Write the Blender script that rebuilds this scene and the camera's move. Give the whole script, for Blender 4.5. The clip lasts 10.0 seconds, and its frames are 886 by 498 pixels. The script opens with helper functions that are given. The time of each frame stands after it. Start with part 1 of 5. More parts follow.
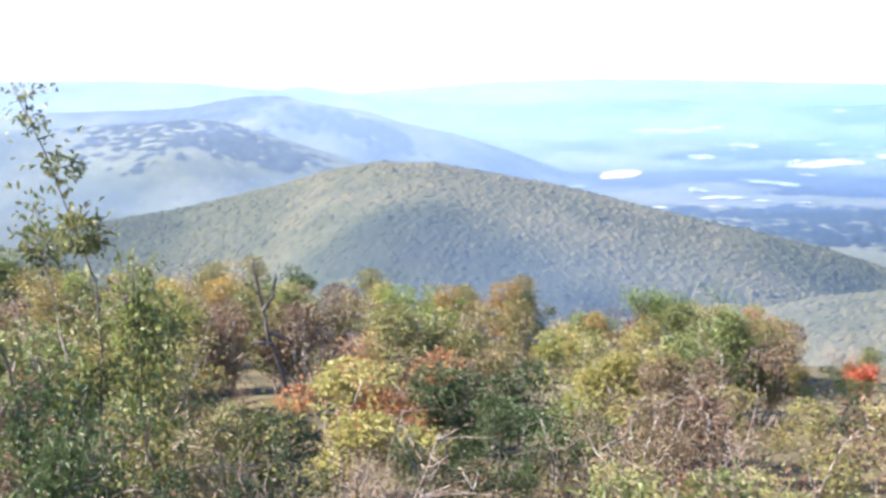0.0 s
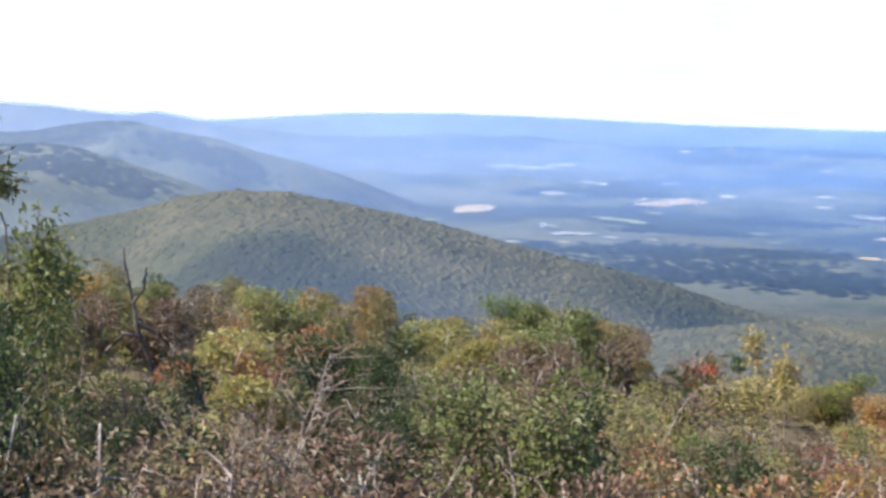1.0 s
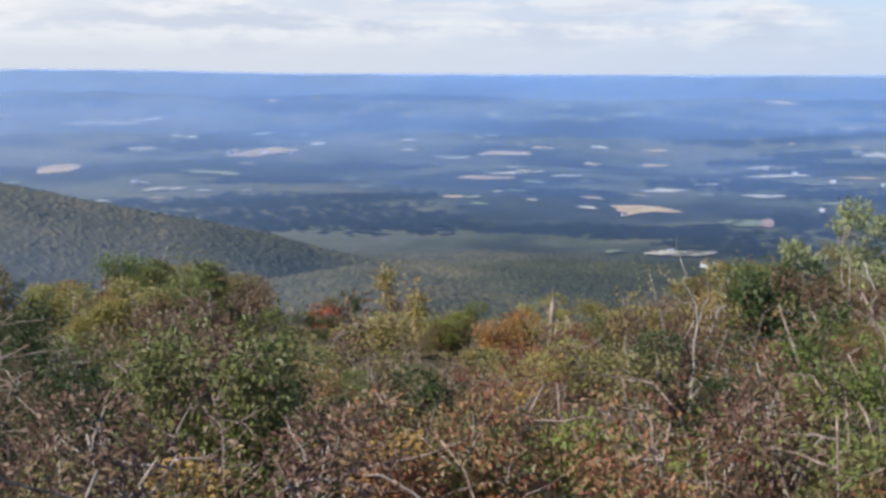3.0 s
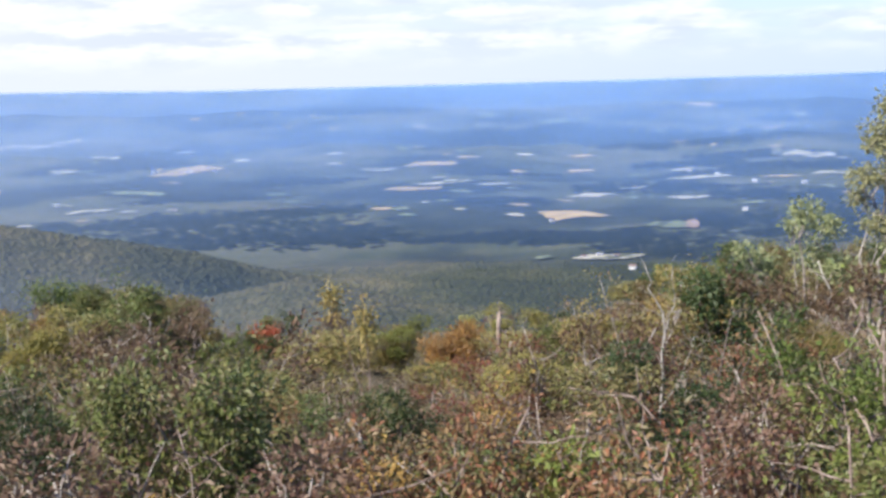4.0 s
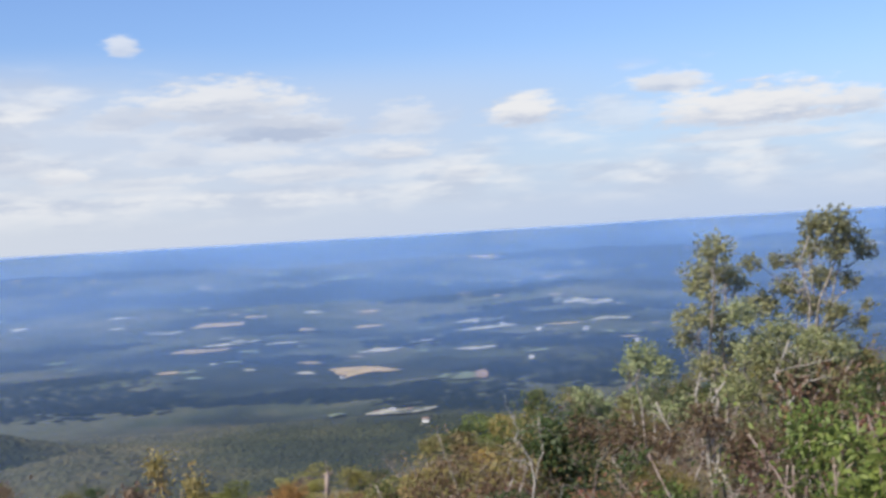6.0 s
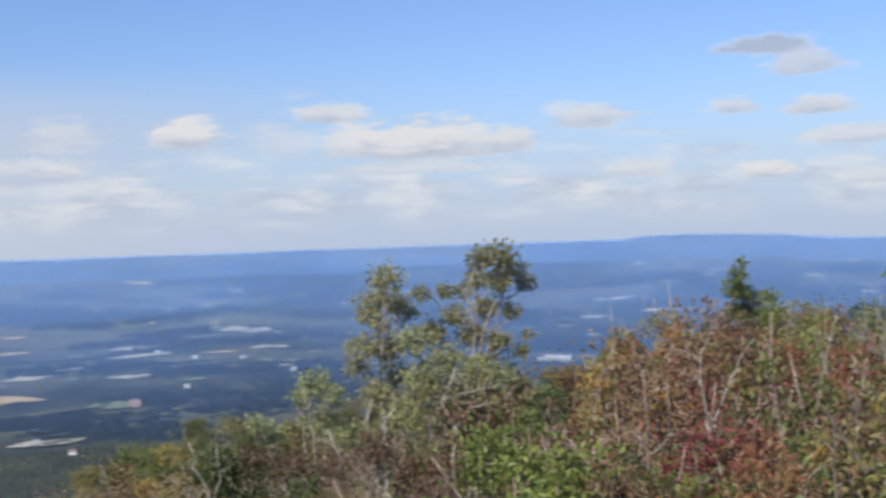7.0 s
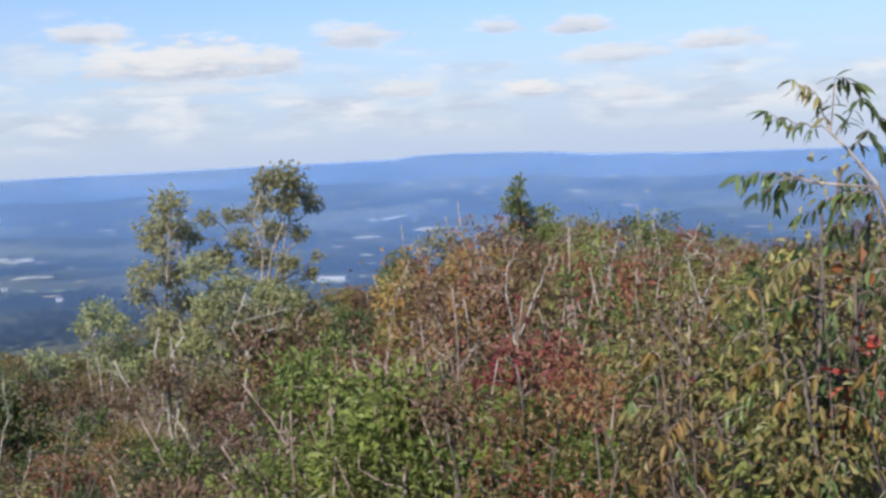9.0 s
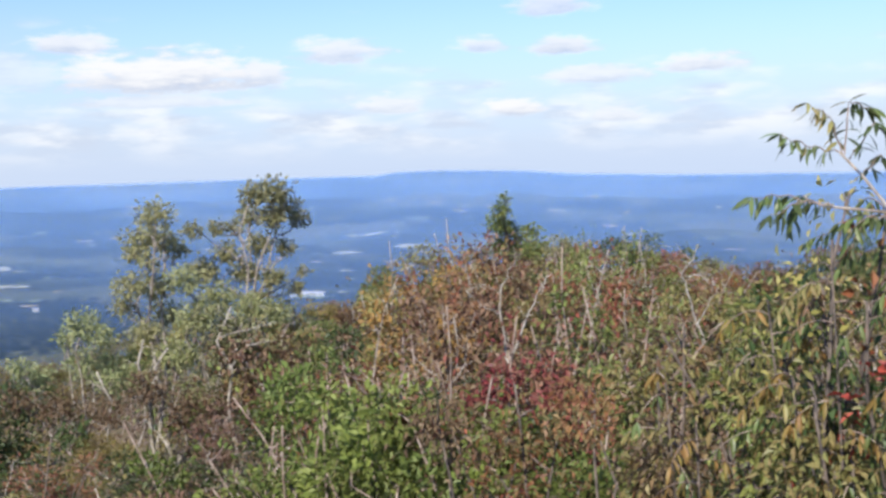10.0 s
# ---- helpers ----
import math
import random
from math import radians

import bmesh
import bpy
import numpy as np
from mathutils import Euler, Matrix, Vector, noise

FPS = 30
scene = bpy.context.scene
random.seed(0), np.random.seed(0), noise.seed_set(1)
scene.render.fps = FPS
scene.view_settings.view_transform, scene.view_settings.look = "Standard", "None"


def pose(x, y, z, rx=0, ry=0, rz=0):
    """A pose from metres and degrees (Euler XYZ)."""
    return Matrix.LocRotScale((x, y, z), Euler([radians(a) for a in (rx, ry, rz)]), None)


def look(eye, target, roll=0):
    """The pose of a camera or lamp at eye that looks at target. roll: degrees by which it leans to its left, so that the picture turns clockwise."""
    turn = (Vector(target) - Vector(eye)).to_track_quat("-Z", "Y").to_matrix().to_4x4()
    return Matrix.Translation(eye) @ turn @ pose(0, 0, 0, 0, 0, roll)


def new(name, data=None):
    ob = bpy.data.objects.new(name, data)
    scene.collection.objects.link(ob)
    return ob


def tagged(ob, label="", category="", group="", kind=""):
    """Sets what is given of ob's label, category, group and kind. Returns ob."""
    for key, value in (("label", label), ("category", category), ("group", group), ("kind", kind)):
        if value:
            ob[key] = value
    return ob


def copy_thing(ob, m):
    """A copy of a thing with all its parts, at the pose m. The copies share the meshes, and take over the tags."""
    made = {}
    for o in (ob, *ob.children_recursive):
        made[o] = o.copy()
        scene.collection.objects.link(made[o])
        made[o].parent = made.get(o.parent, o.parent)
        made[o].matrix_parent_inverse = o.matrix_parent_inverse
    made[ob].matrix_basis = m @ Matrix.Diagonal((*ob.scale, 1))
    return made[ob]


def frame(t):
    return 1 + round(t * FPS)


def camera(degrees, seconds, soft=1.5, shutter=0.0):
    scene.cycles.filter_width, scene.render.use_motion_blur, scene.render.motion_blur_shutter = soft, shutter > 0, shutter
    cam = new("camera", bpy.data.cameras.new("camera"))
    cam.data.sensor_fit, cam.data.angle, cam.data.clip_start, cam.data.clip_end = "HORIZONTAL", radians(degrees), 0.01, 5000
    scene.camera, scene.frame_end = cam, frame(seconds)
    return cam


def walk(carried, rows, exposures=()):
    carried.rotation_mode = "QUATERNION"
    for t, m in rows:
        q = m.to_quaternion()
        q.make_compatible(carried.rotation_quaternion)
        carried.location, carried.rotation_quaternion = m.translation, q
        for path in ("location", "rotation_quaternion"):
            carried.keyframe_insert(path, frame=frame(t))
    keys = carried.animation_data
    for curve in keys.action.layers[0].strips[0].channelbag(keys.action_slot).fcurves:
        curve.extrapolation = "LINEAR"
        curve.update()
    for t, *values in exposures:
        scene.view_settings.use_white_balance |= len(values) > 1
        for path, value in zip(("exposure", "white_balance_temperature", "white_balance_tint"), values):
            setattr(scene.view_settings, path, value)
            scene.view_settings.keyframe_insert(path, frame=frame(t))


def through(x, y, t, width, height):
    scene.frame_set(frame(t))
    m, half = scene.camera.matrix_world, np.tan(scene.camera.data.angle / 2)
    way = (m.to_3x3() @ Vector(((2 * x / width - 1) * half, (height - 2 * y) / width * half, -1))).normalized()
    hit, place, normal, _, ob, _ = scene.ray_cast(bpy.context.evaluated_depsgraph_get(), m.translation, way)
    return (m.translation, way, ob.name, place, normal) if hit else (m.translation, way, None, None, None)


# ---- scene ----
# A mountain overlook in autumn: thicket in front, wooded ridges and a hazy farmed valley behind.
# Bearings are in degrees clockwise from +y, rises in degrees above the eye's level.
EYE = 1.65
cam = camera(38.3, 10.0, soft=3.0, shutter=0.3)
# seconds, x, y, z, yaw, pitch, roll
PATH = [
    (0.0, 1.60, 0.10, 2.35, -22.0, -7.7, 0.1),
    (0.25, 1.42, -0.20, 2.20, -23.4, -7.3, 0.45),
    (0.5, 1.20, -0.55, 2.00, -25.05, -6.9, 0.9),
    (0.75, 0.95, -0.90, 1.80, -26.8, -6.45, 1.35),
    (1.5, 0.55, -1.10, EYE, -32.56, -5.78, 2.25),
    (2.0, 0.43, -0.95, EYE, -38.42, -5.25, 1.41),
    (2.5, 0.26, -0.87, EYE, -43.55, -6.02, 0.76),
    (3.0, 0.10, -0.82, EYE, -46.75, -8.02, 0.17),
    (3.2, 0.08, -0.76, EYE, -47.37, -8.57, -0.10),
    (3.75, 0.14, -0.50, EYE, -49.1, -8.1, -1.1),
    (4.3, 0.18, -0.25, EYE, -50.95, -6.71, -2.07),
    (4.5, 0.16, -0.17, EYE, -51.78, -5.98, -2.25),
    (5.0, 0.02, 0.01, EYE, -53.86, -4.37, -2.88),
    (5.2, 0.00, 0.10, EYE, -54.51, -3.70, -2.74),
    (5.75, -0.08, 0.22, EYE, -57.7, -1.7, -3.1),
    (6.3, -0.15, 0.32, EYE, -63.01, -0.33, -3.22),
    (6.5, -0.17, 0.35, EYE, -66.25, -0.12, -3.00),
    (7.0, -0.27, 0.44, EYE, -74.95, -0.32, -1.76),
    (7.5, -0.29, 0.50, EYE, -79.39, -0.45, -0.89),
    (8.0, -0.17, 0.51, EYE, -81.05, -0.80, -1.14),
    (8.5, -0.19, 0.57, EYE, -83.20, -2.36, -1.72),
    (9.0, -0.23, 0.68, EYE, -85.02, -4.24, -2.83),
    (9.5, -0.20, 0.76, EYE, -85.50, -4.20, -2.56),
    (10.0, -0.21, 0.78, EYE, -85.96, -3.50, -1.65),
]
walk(cam, [(t, pose(x, y, z, 90 + p, 0, w) @ pose(0, 0, 0, 0, 0, r)) for t, x, y, z, w, p, r in PATH],
     exposures=[(0.0, 2.1), (0.4, 1.84), (0.9, 1.32), (1.5, 1.08), (2.0, 0.88), (2.5, 0.64), (3.2, 0.6), (4.5, 1.12), (5.2, 0.8), (6.5, 0.42), (8.2, 0.27), (9.2, 0.6), (10.0, 0.74)])

SUN_BEARING, SUN_RISE = -72.0, 42.0


def toward(bearing, rise=0.0):
    """The unit vector at a bearing and a rise."""
    a, e = radians(bearing), radians(rise)
    return Vector((math.sin(a) * math.cos(e), math.cos(a) * math.cos(e), math.sin(e)))


# ---- light ----
sun = new("sun", bpy.data.lights.new("sun", "SUN"))
sun.data.energy, sun.data.angle, sun.data.color = 5.0, radians(0.6), (1.0, 0.94, 0.84)
sun.matrix_world = look((0, 0, 60), Vector((0, 0, 60)) - toward(SUN_BEARING, SUN_RISE))


class Tree:
    """Short calls for building a node tree."""

    def __init__(self, nodes):
        self.t = nodes

    def node(self, kind, inputs=()):
        n = self.t.nodes.new(kind)
        for key, value in dict(inputs).items():
            if isinstance(value, bpy.types.NodeSocket):
                self.t.links.new(value, n.inputs[key])
            else:
                n.inputs[key].default_value = value
        return n

    def math(self, op, a, b=0.0, c=0.0, clamp=False):
        n = self.node("ShaderNodeMath", {0: a, 1: b, 2: c})
        n.operation, n.use_clamp = op, clamp
        return n.outputs[0]

    def ramp01(self, v, lo, hi, a=0.0, b=1.0, smooth=True):
        n = self.node("ShaderNodeMapRange", {"Value": v, "From Min": lo, "From Max": hi, "To Min": a, "To Max": b})
        n.interpolation_type = "SMOOTHSTEP" if smooth else "LINEAR"
        return n.outputs["Result"]

    def mix(self, f, a, b, blend="MIX"):
        n = self.t.nodes.new("ShaderNodeMix")
        n.data_type, n.blend_type = "RGBA", blend
        for key, value in ((0, f), (6, a), (7, b)):
            if isinstance(value, bpy.types.NodeSocket):
                self.t.links.new(value, n.inputs[key])
            else:
                n.inputs[key].default_value = value
        return n.outputs[2]

    def noise(self, vec, scale, detail=3.0, rough=0.55):
        return self.node("ShaderNodeTexNoise", {"Vector": vec, "Scale": scale, "Detail": detail, "Roughness": rough}).outputs["Fac"]


# ---- sky with its clouds ----
world = bpy.data.worlds.new("sky")
scene.world = world
world.use_nodes = True
world.node_tree.nodes.clear()
W = Tree(world.node_tree)
sky = W.node("ShaderNodeTexSky")
sky.sky_type, sky.sun_disc = "NISHITA", False
sky.sun_elevation, sky.sun_rotation = radians(SUN_RISE), radians(SUN_BEARING)
sky.altitude, sky.air_density, sky.dust_density, sky.ozone_density = 600.0, 1.3, 0.4, 3.0
way = W.node("ShaderNodeTexCoord").outputs["Generated"]
sep = W.node("ShaderNodeSeparateXYZ", {0: way})
BEAR = W.math("DEGREES", W.math("ARCTAN2", sep.outputs[0], sep.outputs[1]))
RISE = W.math("DEGREES", W.math("ARCSINE", sep.outputs[2]))
flat = W.node("ShaderNodeCombineXYZ", {0: W.math("MULTIPLY", BEAR, 0.16), 1: W.math("MULTIPLY", RISE, 0.62), 2: 0.0}).outputs[0]
billow = W.noise(flat, 2.6, 5.0, 0.6)
fine = W.noise(flat, 7.0, 4.0, 0.6)
wobble = W.math("ADD", W.math("MULTIPLY", W.math("SUBTRACT", billow, 0.5), 1.6), W.math("MULTIPLY", W.math("SUBTRACT", fine, 0.5), 1.0))
# single clouds: bearing, rise, half width, half height, how dense, how grey
CLOUDS_A = [(63.7, 4.85, 1.9, 0.8, 1.0, 0.1), (57.5, 3.6, 2.4, 0.5, 0.6, 0.25),
            (70.0, 5.75, 2.0, 0.5, 0.9, 0.25), (74.0, 4.35, 5.0, 1.1, 1.0, 0.1), (73.2, 3.3, 4.6, 0.35, 0.7, 0.3), (78.0, 4.4, 1.4, 0.7, 0.9, 0.2), (81.6, 5.25, 2.3, 0.6, 0.85, 0.2)]
CLOUDS_B = [(87.8, 5.45, 1.2, 0.4, 0.8, 0.3), (91.5, 5.3, 1.6, 0.5, 0.9, 0.3), (89.4, 7.95, 2.3, 0.5, 0.9, 1.0), (91.2, 7.1, 1.9, 0.6, 0.8, 0.4),
            (89.4, 2.65, 1.5, 0.5, 1.0, 0.1), (83.8, 2.9, 2.0, 0.45, 0.8, 0.2), (93.0, 4.0, 2.6, 0.5, 0.8, 0.25), (97.5, 4.3, 2.0, 0.5, 0.9, 0.2),
            (93.8, 2.2, 1.5, 0.4, 0.8, 0.2), (68.0, 4.5, 2.2, 0.9, 0.5, 0.4)]
CLOUDS_C = [(50.1, 5.94, 4.17, 1.02, 0.90, 0.15), (52.9, 4.68, 3.34, 0.81, 0.90, 0.30), (45.8, 5.35, 1.67, 0.73, 0.70, 0.60), (58.4, 4.73, 1.81, 0.81, 0.60, 0.50), (48.1, 3.58, 2.22, 0.41, 0.50, 0.60), (54.0, 2.69, 3.06, 0.46, 0.70, 0.20), (46.4, 2.44, 2.22, 0.35, 0.60, 0.20), (60.8, 2.47, 1.25, 0.44, 0.80, 0.10), (46.1, 8.51, 0.83, 0.52, 0.70, 0.10)]
CLOUDS_D = [(25.8, 3.17, 1.54, 0.73, 0.80, 0.10), (30.3, 2.58, 2.79, 0.41, 0.60, 0.35), (33.9, 3.02, 1.96, 0.53, 0.70, 0.20), (36.3, 3.93, 1.68, 0.44, 0.60, 0.35), (40.6, 3.52, 1.26, 0.29, 0.60, 0.50), (43.1, 3.02, 1.54, 0.44, 0.85, 0.05), (46.8, 2.69, 3.63, 0.29, 0.60, 0.15), (52.0, 4.73, 4.19, 0.76, 0.75, 0.70), (57.8, 3.45, 1.82, 0.38, 0.85, 0.05), (60.9, 2.33, 1.54, 0.38, 0.80, 0.10), (53.3, 2.54, 2.51, 0.29, 0.60, 0.10), (47.8, 3.86, 1.40, 0.44, 0.50, 0.50)]
CLOUDS_E = [(51.2, 3.67, 3.07, 0.44, 0.60, 0.20), (57.8, 3.49, 1.40, 0.53, 0.70, 0.10), (52.7, 2.86, 2.51, 0.35, 0.60, 0.10), (48.2, 3.80, 1.67, 0.58, 0.50, 0.60), (39.9, 3.37, 3.35, 0.47, 0.50, 0.50), (42.8, 2.53, 2.79, 0.53, 0.40, 0.50), (61.3, 2.56, 1.40, 0.29, 0.60, 0.05)]
cover, light = W.math("MULTIPLY", 0.0, 0.0), W.math("MULTIPLY", 1.0, 1.0)
for b, e, w, h, dense, grey in CLOUDS_A + CLOUDS_B + CLOUDS_C + CLOUDS_D + CLOUDS_E:
    u = W.math("MULTIPLY", W.math("SUBTRACT", BEAR, b), 1 / w)
    v = W.math("MULTIPLY", W.math("SUBTRACT", RISE, e), 0.78 / h)
    v2 = W.math("MAXIMUM", v, W.math("MULTIPLY", v, -1.7))
    d = W.math("ADD", W.math("SQRT", W.math("ADD", W.math("MULTIPLY", u, u), W.math("MULTIPLY", v2, v2))), wobble)
    m = W.ramp01(d, 1.16, 0.5, 0.0, dense)
    lit = W.math("SUBTRACT", W.ramp01(W.math("SUBTRACT", v, W.math("MULTIPLY", wobble, 0.9)), -0.9, 0.45), grey, clamp=True)
    light = W.math("ADD", W.math("MULTIPLY", light, W.math("SUBTRACT", 1.0, m)), W.math("MULTIPLY", lit, m))
    cover = W.math("MAXIMUM", cover, m)
# the deck of thin cloud towards the sun and low over the horizon
deck_n = W.noise(flat, 1.5, 3.5, 0.5)
side = W.ramp01(BEAR, 54.0, 34.0)
low = W.ramp01(RISE, 6.5, 1.5)
want = W.math("MAXIMUM", side, W.math("MULTIPLY", low, 0.62))
deck = W.ramp01(W.math("ADD", deck_n, W.math("MULTIPLY", want, 0.5)), 0.62, 0.95)
deck_lit = W.ramp01(W.noise(flat, 1.9, 4.5, 0.55), 0.38, 0.6, 0.3, 1.0)
deck = W.math("MULTIPLY", W.math("MULTIPLY", deck, W.ramp01(RISE, 0.2, 2.2)), W.ramp01(RISE, 8.5, 6.0))
cover2 = W.math("MAXIMUM", cover, W.math("MULTIPLY", deck, 0.72))
shine = W.math("ADD", W.math("MULTIPLY", light, cover), W.math("MULTIPLY", deck_lit, W.math("SUBTRACT", 1.0, cover)))
cloud_col = W.mix(shine, (4.7, 5.6, 7.5, 1), (9.8, 9.8, 9.9, 1))
glow = W.ramp01(BEAR, 40.0, 10.0)
cloud_col = W.mix(glow, cloud_col, (9.9, 9.8, 9.8, 1))
clear = W.mix(1.0, sky.outputs[0], (1.03, 1.19, 1.68, 1), "MULTIPLY")
whiter = W.mix(W.ramp01(BEAR, 75.0, 35.0), (5.7, 6.9, 9.2, 1), (7.3, 7.9, 9.1, 1))
veiled = W.math("MAXIMUM", W.ramp01(RISE, 8.0, -0.5, 0.0, 0.9), W.math("MULTIPLY", W.ramp01(BEAR, 60.0, 40.0, 0.0, 0.85), W.ramp01(RISE, 9.0, 5.5)))
veiled = W.math("MAXIMUM", veiled, W.math("MULTIPLY", W.ramp01(BEAR, 80.0, 54.0, 0.0, 0.85), W.ramp01(RISE, 8.5, 5.0)))
airy = W.mix(veiled, clear, whiter)
sky_col = W.mix(cover2, airy, cloud_col)
back = W.node("ShaderNodeBackground", {"Color": sky_col, "Strength": 0.063})
W.t.links.new(back.outputs[0], W.node("ShaderNodeOutputWorld").inputs[0])


# ---- materials ----
def material(name):
    m = bpy.data.materials.new(name)
    m.use_nodes = True
    m.node_tree.nodes.clear()
    return m, Tree(m.node_tree)


def finish(T, shader):
    T.t.links.new(shader, T.node("ShaderNodeOutputMaterial").inputs[0])


def colour_ramp(T, fac, colours, constant=False):
    n = T.node("ShaderNodeValToRGB", {0: fac})
    r = n.color_ramp
    r.interpolation = "CONSTANT" if constant else "LINEAR"
    while len(r.elements) < len(colours):
        r.elements.new(0.5)
    for i, c in enumerate(colours):
        r.elements[i].position = i / (len(colours) if constant else max(1, len(colours) - 1))
        r.elements[i].color = (*c, 1)
    return n.outputs[0]


def leaf_material(name, colours, through=0.35, rough=0.5):
    m, T = material(name)
    rnd = T.node("ShaderNodeNewGeometry").outputs["Random Per Island"]
    pos = T.node("ShaderNodeTexCoord").outputs["Object"]
    patch = T.ramp01(T.noise(pos, 2.6, 2.0), 0.3, 0.7, 0, 0.55, False)
    col = colour_ramp(T, T.math("ADD", T.math("MULTIPLY", rnd, 0.5), patch, clamp=True), colours)
    ob = T.node("ShaderNodeObjectInfo").outputs["Random"]
    col = T.node("ShaderNodeHueSaturation", {"Hue": T.ramp01(ob, 0, 1, 0.475, 0.525, False), "Saturation": 1.0,
                 "Value": T.ramp01(T.math("FRACT", T.math("MULTIPLY", ob, 7.3)), 0, 1, 0.8, 1.25, False), "Color": col}).outputs[0]
    col = T.mix(T.ramp01(T.noise(pos, 40.0, 2.0), 0.5, 0.75, 0, 0.45), col, (0.10, 0.06, 0.03, 1))
    b = T.node("ShaderNodeBsdfPrincipled", {"Base Color": col, "Roughness": rough, "Specular IOR Level": 0.35})
    t = T.node("ShaderNodeBsdfTranslucent", {"Color": col})
    finish(T, T.node("ShaderNodeMixShader", {0: through, 1: b.outputs[0], 2: t.outputs[0]}).outputs[0])
    return m


def bark_material(name, dark, pale, scale=14.0):
    m, T = material(name)
    pos = T.node("ShaderNodeTexCoord").outputs["Object"]
    n = T.noise(pos, scale, 5.0, 0.65)
    col = T.mix(T.ramp01(n, 0.38, 0.62), (*dark, 1), (*pale, 1))
    bump = T.node("ShaderNodeBump", {"Height": T.noise(pos, scale * 4, 3.0), "Strength": 0.5, "Distance": 0.01})
    finish(T, T.node("ShaderNodeBsdfPrincipled", {"Base Color": col, "Roughness": 0.85, "Normal": bump.outputs[0]}).outputs[0])
    return m


LEAF = {
    "green": leaf_material("green_leaf", [(.224, .168, .067), (.078, .106, .034), (.134, .168, .05), (.202, .23, .067), (.168, .146, .062), (.101, .134, .039)]),
    "bright": leaf_material("bright_green_leaf", [(.084, .12, .03), (.144, .186, .042), (.204, .24, .06), (.108, .144, .036), (.192, .18, .054)], 0.4),
    "yellow": leaf_material("yellow_green_leaf", [(.19, .19, .06), (.27, .25, .075), (.33, .285, .095), (.25, .185, .085)], 0.42),
    "olive": leaf_material("olive_leaf", [(.12, .135, .045), (.22, .135, .06), (.16, .16, .06), (.22, .21, .075), (.28, .235, .095), (.23, .155, .07), (.13, .14, .045)]),
    "brown": leaf_material("brown_leaf", [(.10, .09, .04), (.165, .08, .05), (.11, .072, .048), (.17, .11, .068), (.24, .165, .10), (.12, .086, .054), (.15, .076, .054)]),
    "rust": leaf_material("rust_leaf", [(.13, .13, .05), (.22, .10, .055), (.20, .065, .045), (.29, .13, .065), (.13, .12, .05), (.30, .19, .10), (.22, .07, .045), (.12, .13, .05)]),
    "orange": leaf_material("orange_leaf", [(.34, .18, .06), (.40, .23, .07), (.28, .16, .07), (.27, .21, .07)], 0.42),
    "thin": leaf_material("grey_green_leaf", [(.19, .22, .10), (.27, .29, .14), (.35, .345, .18), (.22, .245, .11), (.31, .28, .15)], 0.45),
    "red": leaf_material("red_leaf", [(.36, .06, .035), (.42, .11, .05), (.28, .06, .035), (.32, .15, .06)], 0.42),
    "maroon": leaf_material("maroon_leaf", [(.19, .05, .042), (.25, .07, .048), (.14, .05, .04), (.23, .12, .07), (.12, .10, .045), (.28, .09, .05)]),
    # dark green leaf, which also paints foliage lying in shade
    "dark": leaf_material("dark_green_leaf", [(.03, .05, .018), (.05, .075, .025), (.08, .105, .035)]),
    "sumac": leaf_material("sumac_leaf", [(.06, .10, .035), (.10, .15, .05), (.13, .18, .06), (.20, .20, .06)], 0.4, 0.4),
    "gold": leaf_material("golden_leaf", [(.31, .23, .06), (.27, .165, .05), (.22, .21, .055)], 0.42),
}
BARK = {
    "grey": bark_material("grey_bark", (.16, .13, .11), (.36, .32, .28)),
    "pale": bark_material("pale_bark", (.19, .17, .145), (.42, .385, .34), 9.0),
    "dark": bark_material("dark_bark", (.05, .04, .035), (.14, .11, .09)),
    "twig": bark_material("twig_bark", (.16, .11, .09), (.30, .24, .20)),
}


def cover_colour(T, pos, colours):
    """Colours of the woods in browner and duller stands, with broad dark patches painted as cloud shadow."""
    big = T.noise(T.node("ShaderNodeMapping", {"Vector": pos, "Scale": (1, 1, 0.3)}).outputs[0], 0.0021, 4.0, 0.5)
    stand = T.noise(pos, 0.009, 4.0, 0.6)
    col = colour_ramp(T, T.ramp01(stand, 0.3, 0.7, smooth=False), colours)
    col = T.mix(T.ramp01(big, 0.47, 0.38, 0, 0.4), col, (.16, .155, .10, 1))
    return T.mix(T.ramp01(big, 0.49, 0.60, 0, 0.85), col, (.022, .03, .026, 1))


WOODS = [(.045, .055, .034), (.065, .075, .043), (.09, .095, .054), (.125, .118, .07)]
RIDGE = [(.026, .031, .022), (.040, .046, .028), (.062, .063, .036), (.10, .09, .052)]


def slope_cover(T, pos):
    """How the ridge woods vary: broad patches, partly painted cloud shade, with smaller stands inside them."""
    broad = T.ramp01(T.noise(T.node("ShaderNodeMapping", {"Vector": pos, "Location": (310, 120, 0), "Scale": (1, 1, 0.4)}).outputs[0], 0.0042, 2.0, 0.45), 0.36, 0.64)
    small = T.ramp01(T.noise(pos, 0.018, 4.0, 0.6), 0.3, 0.7, smooth=False)
    return T.math("ADD", T.math("MULTIPLY", broad, 0.6), T.math("MULTIPLY", small, 0.4))


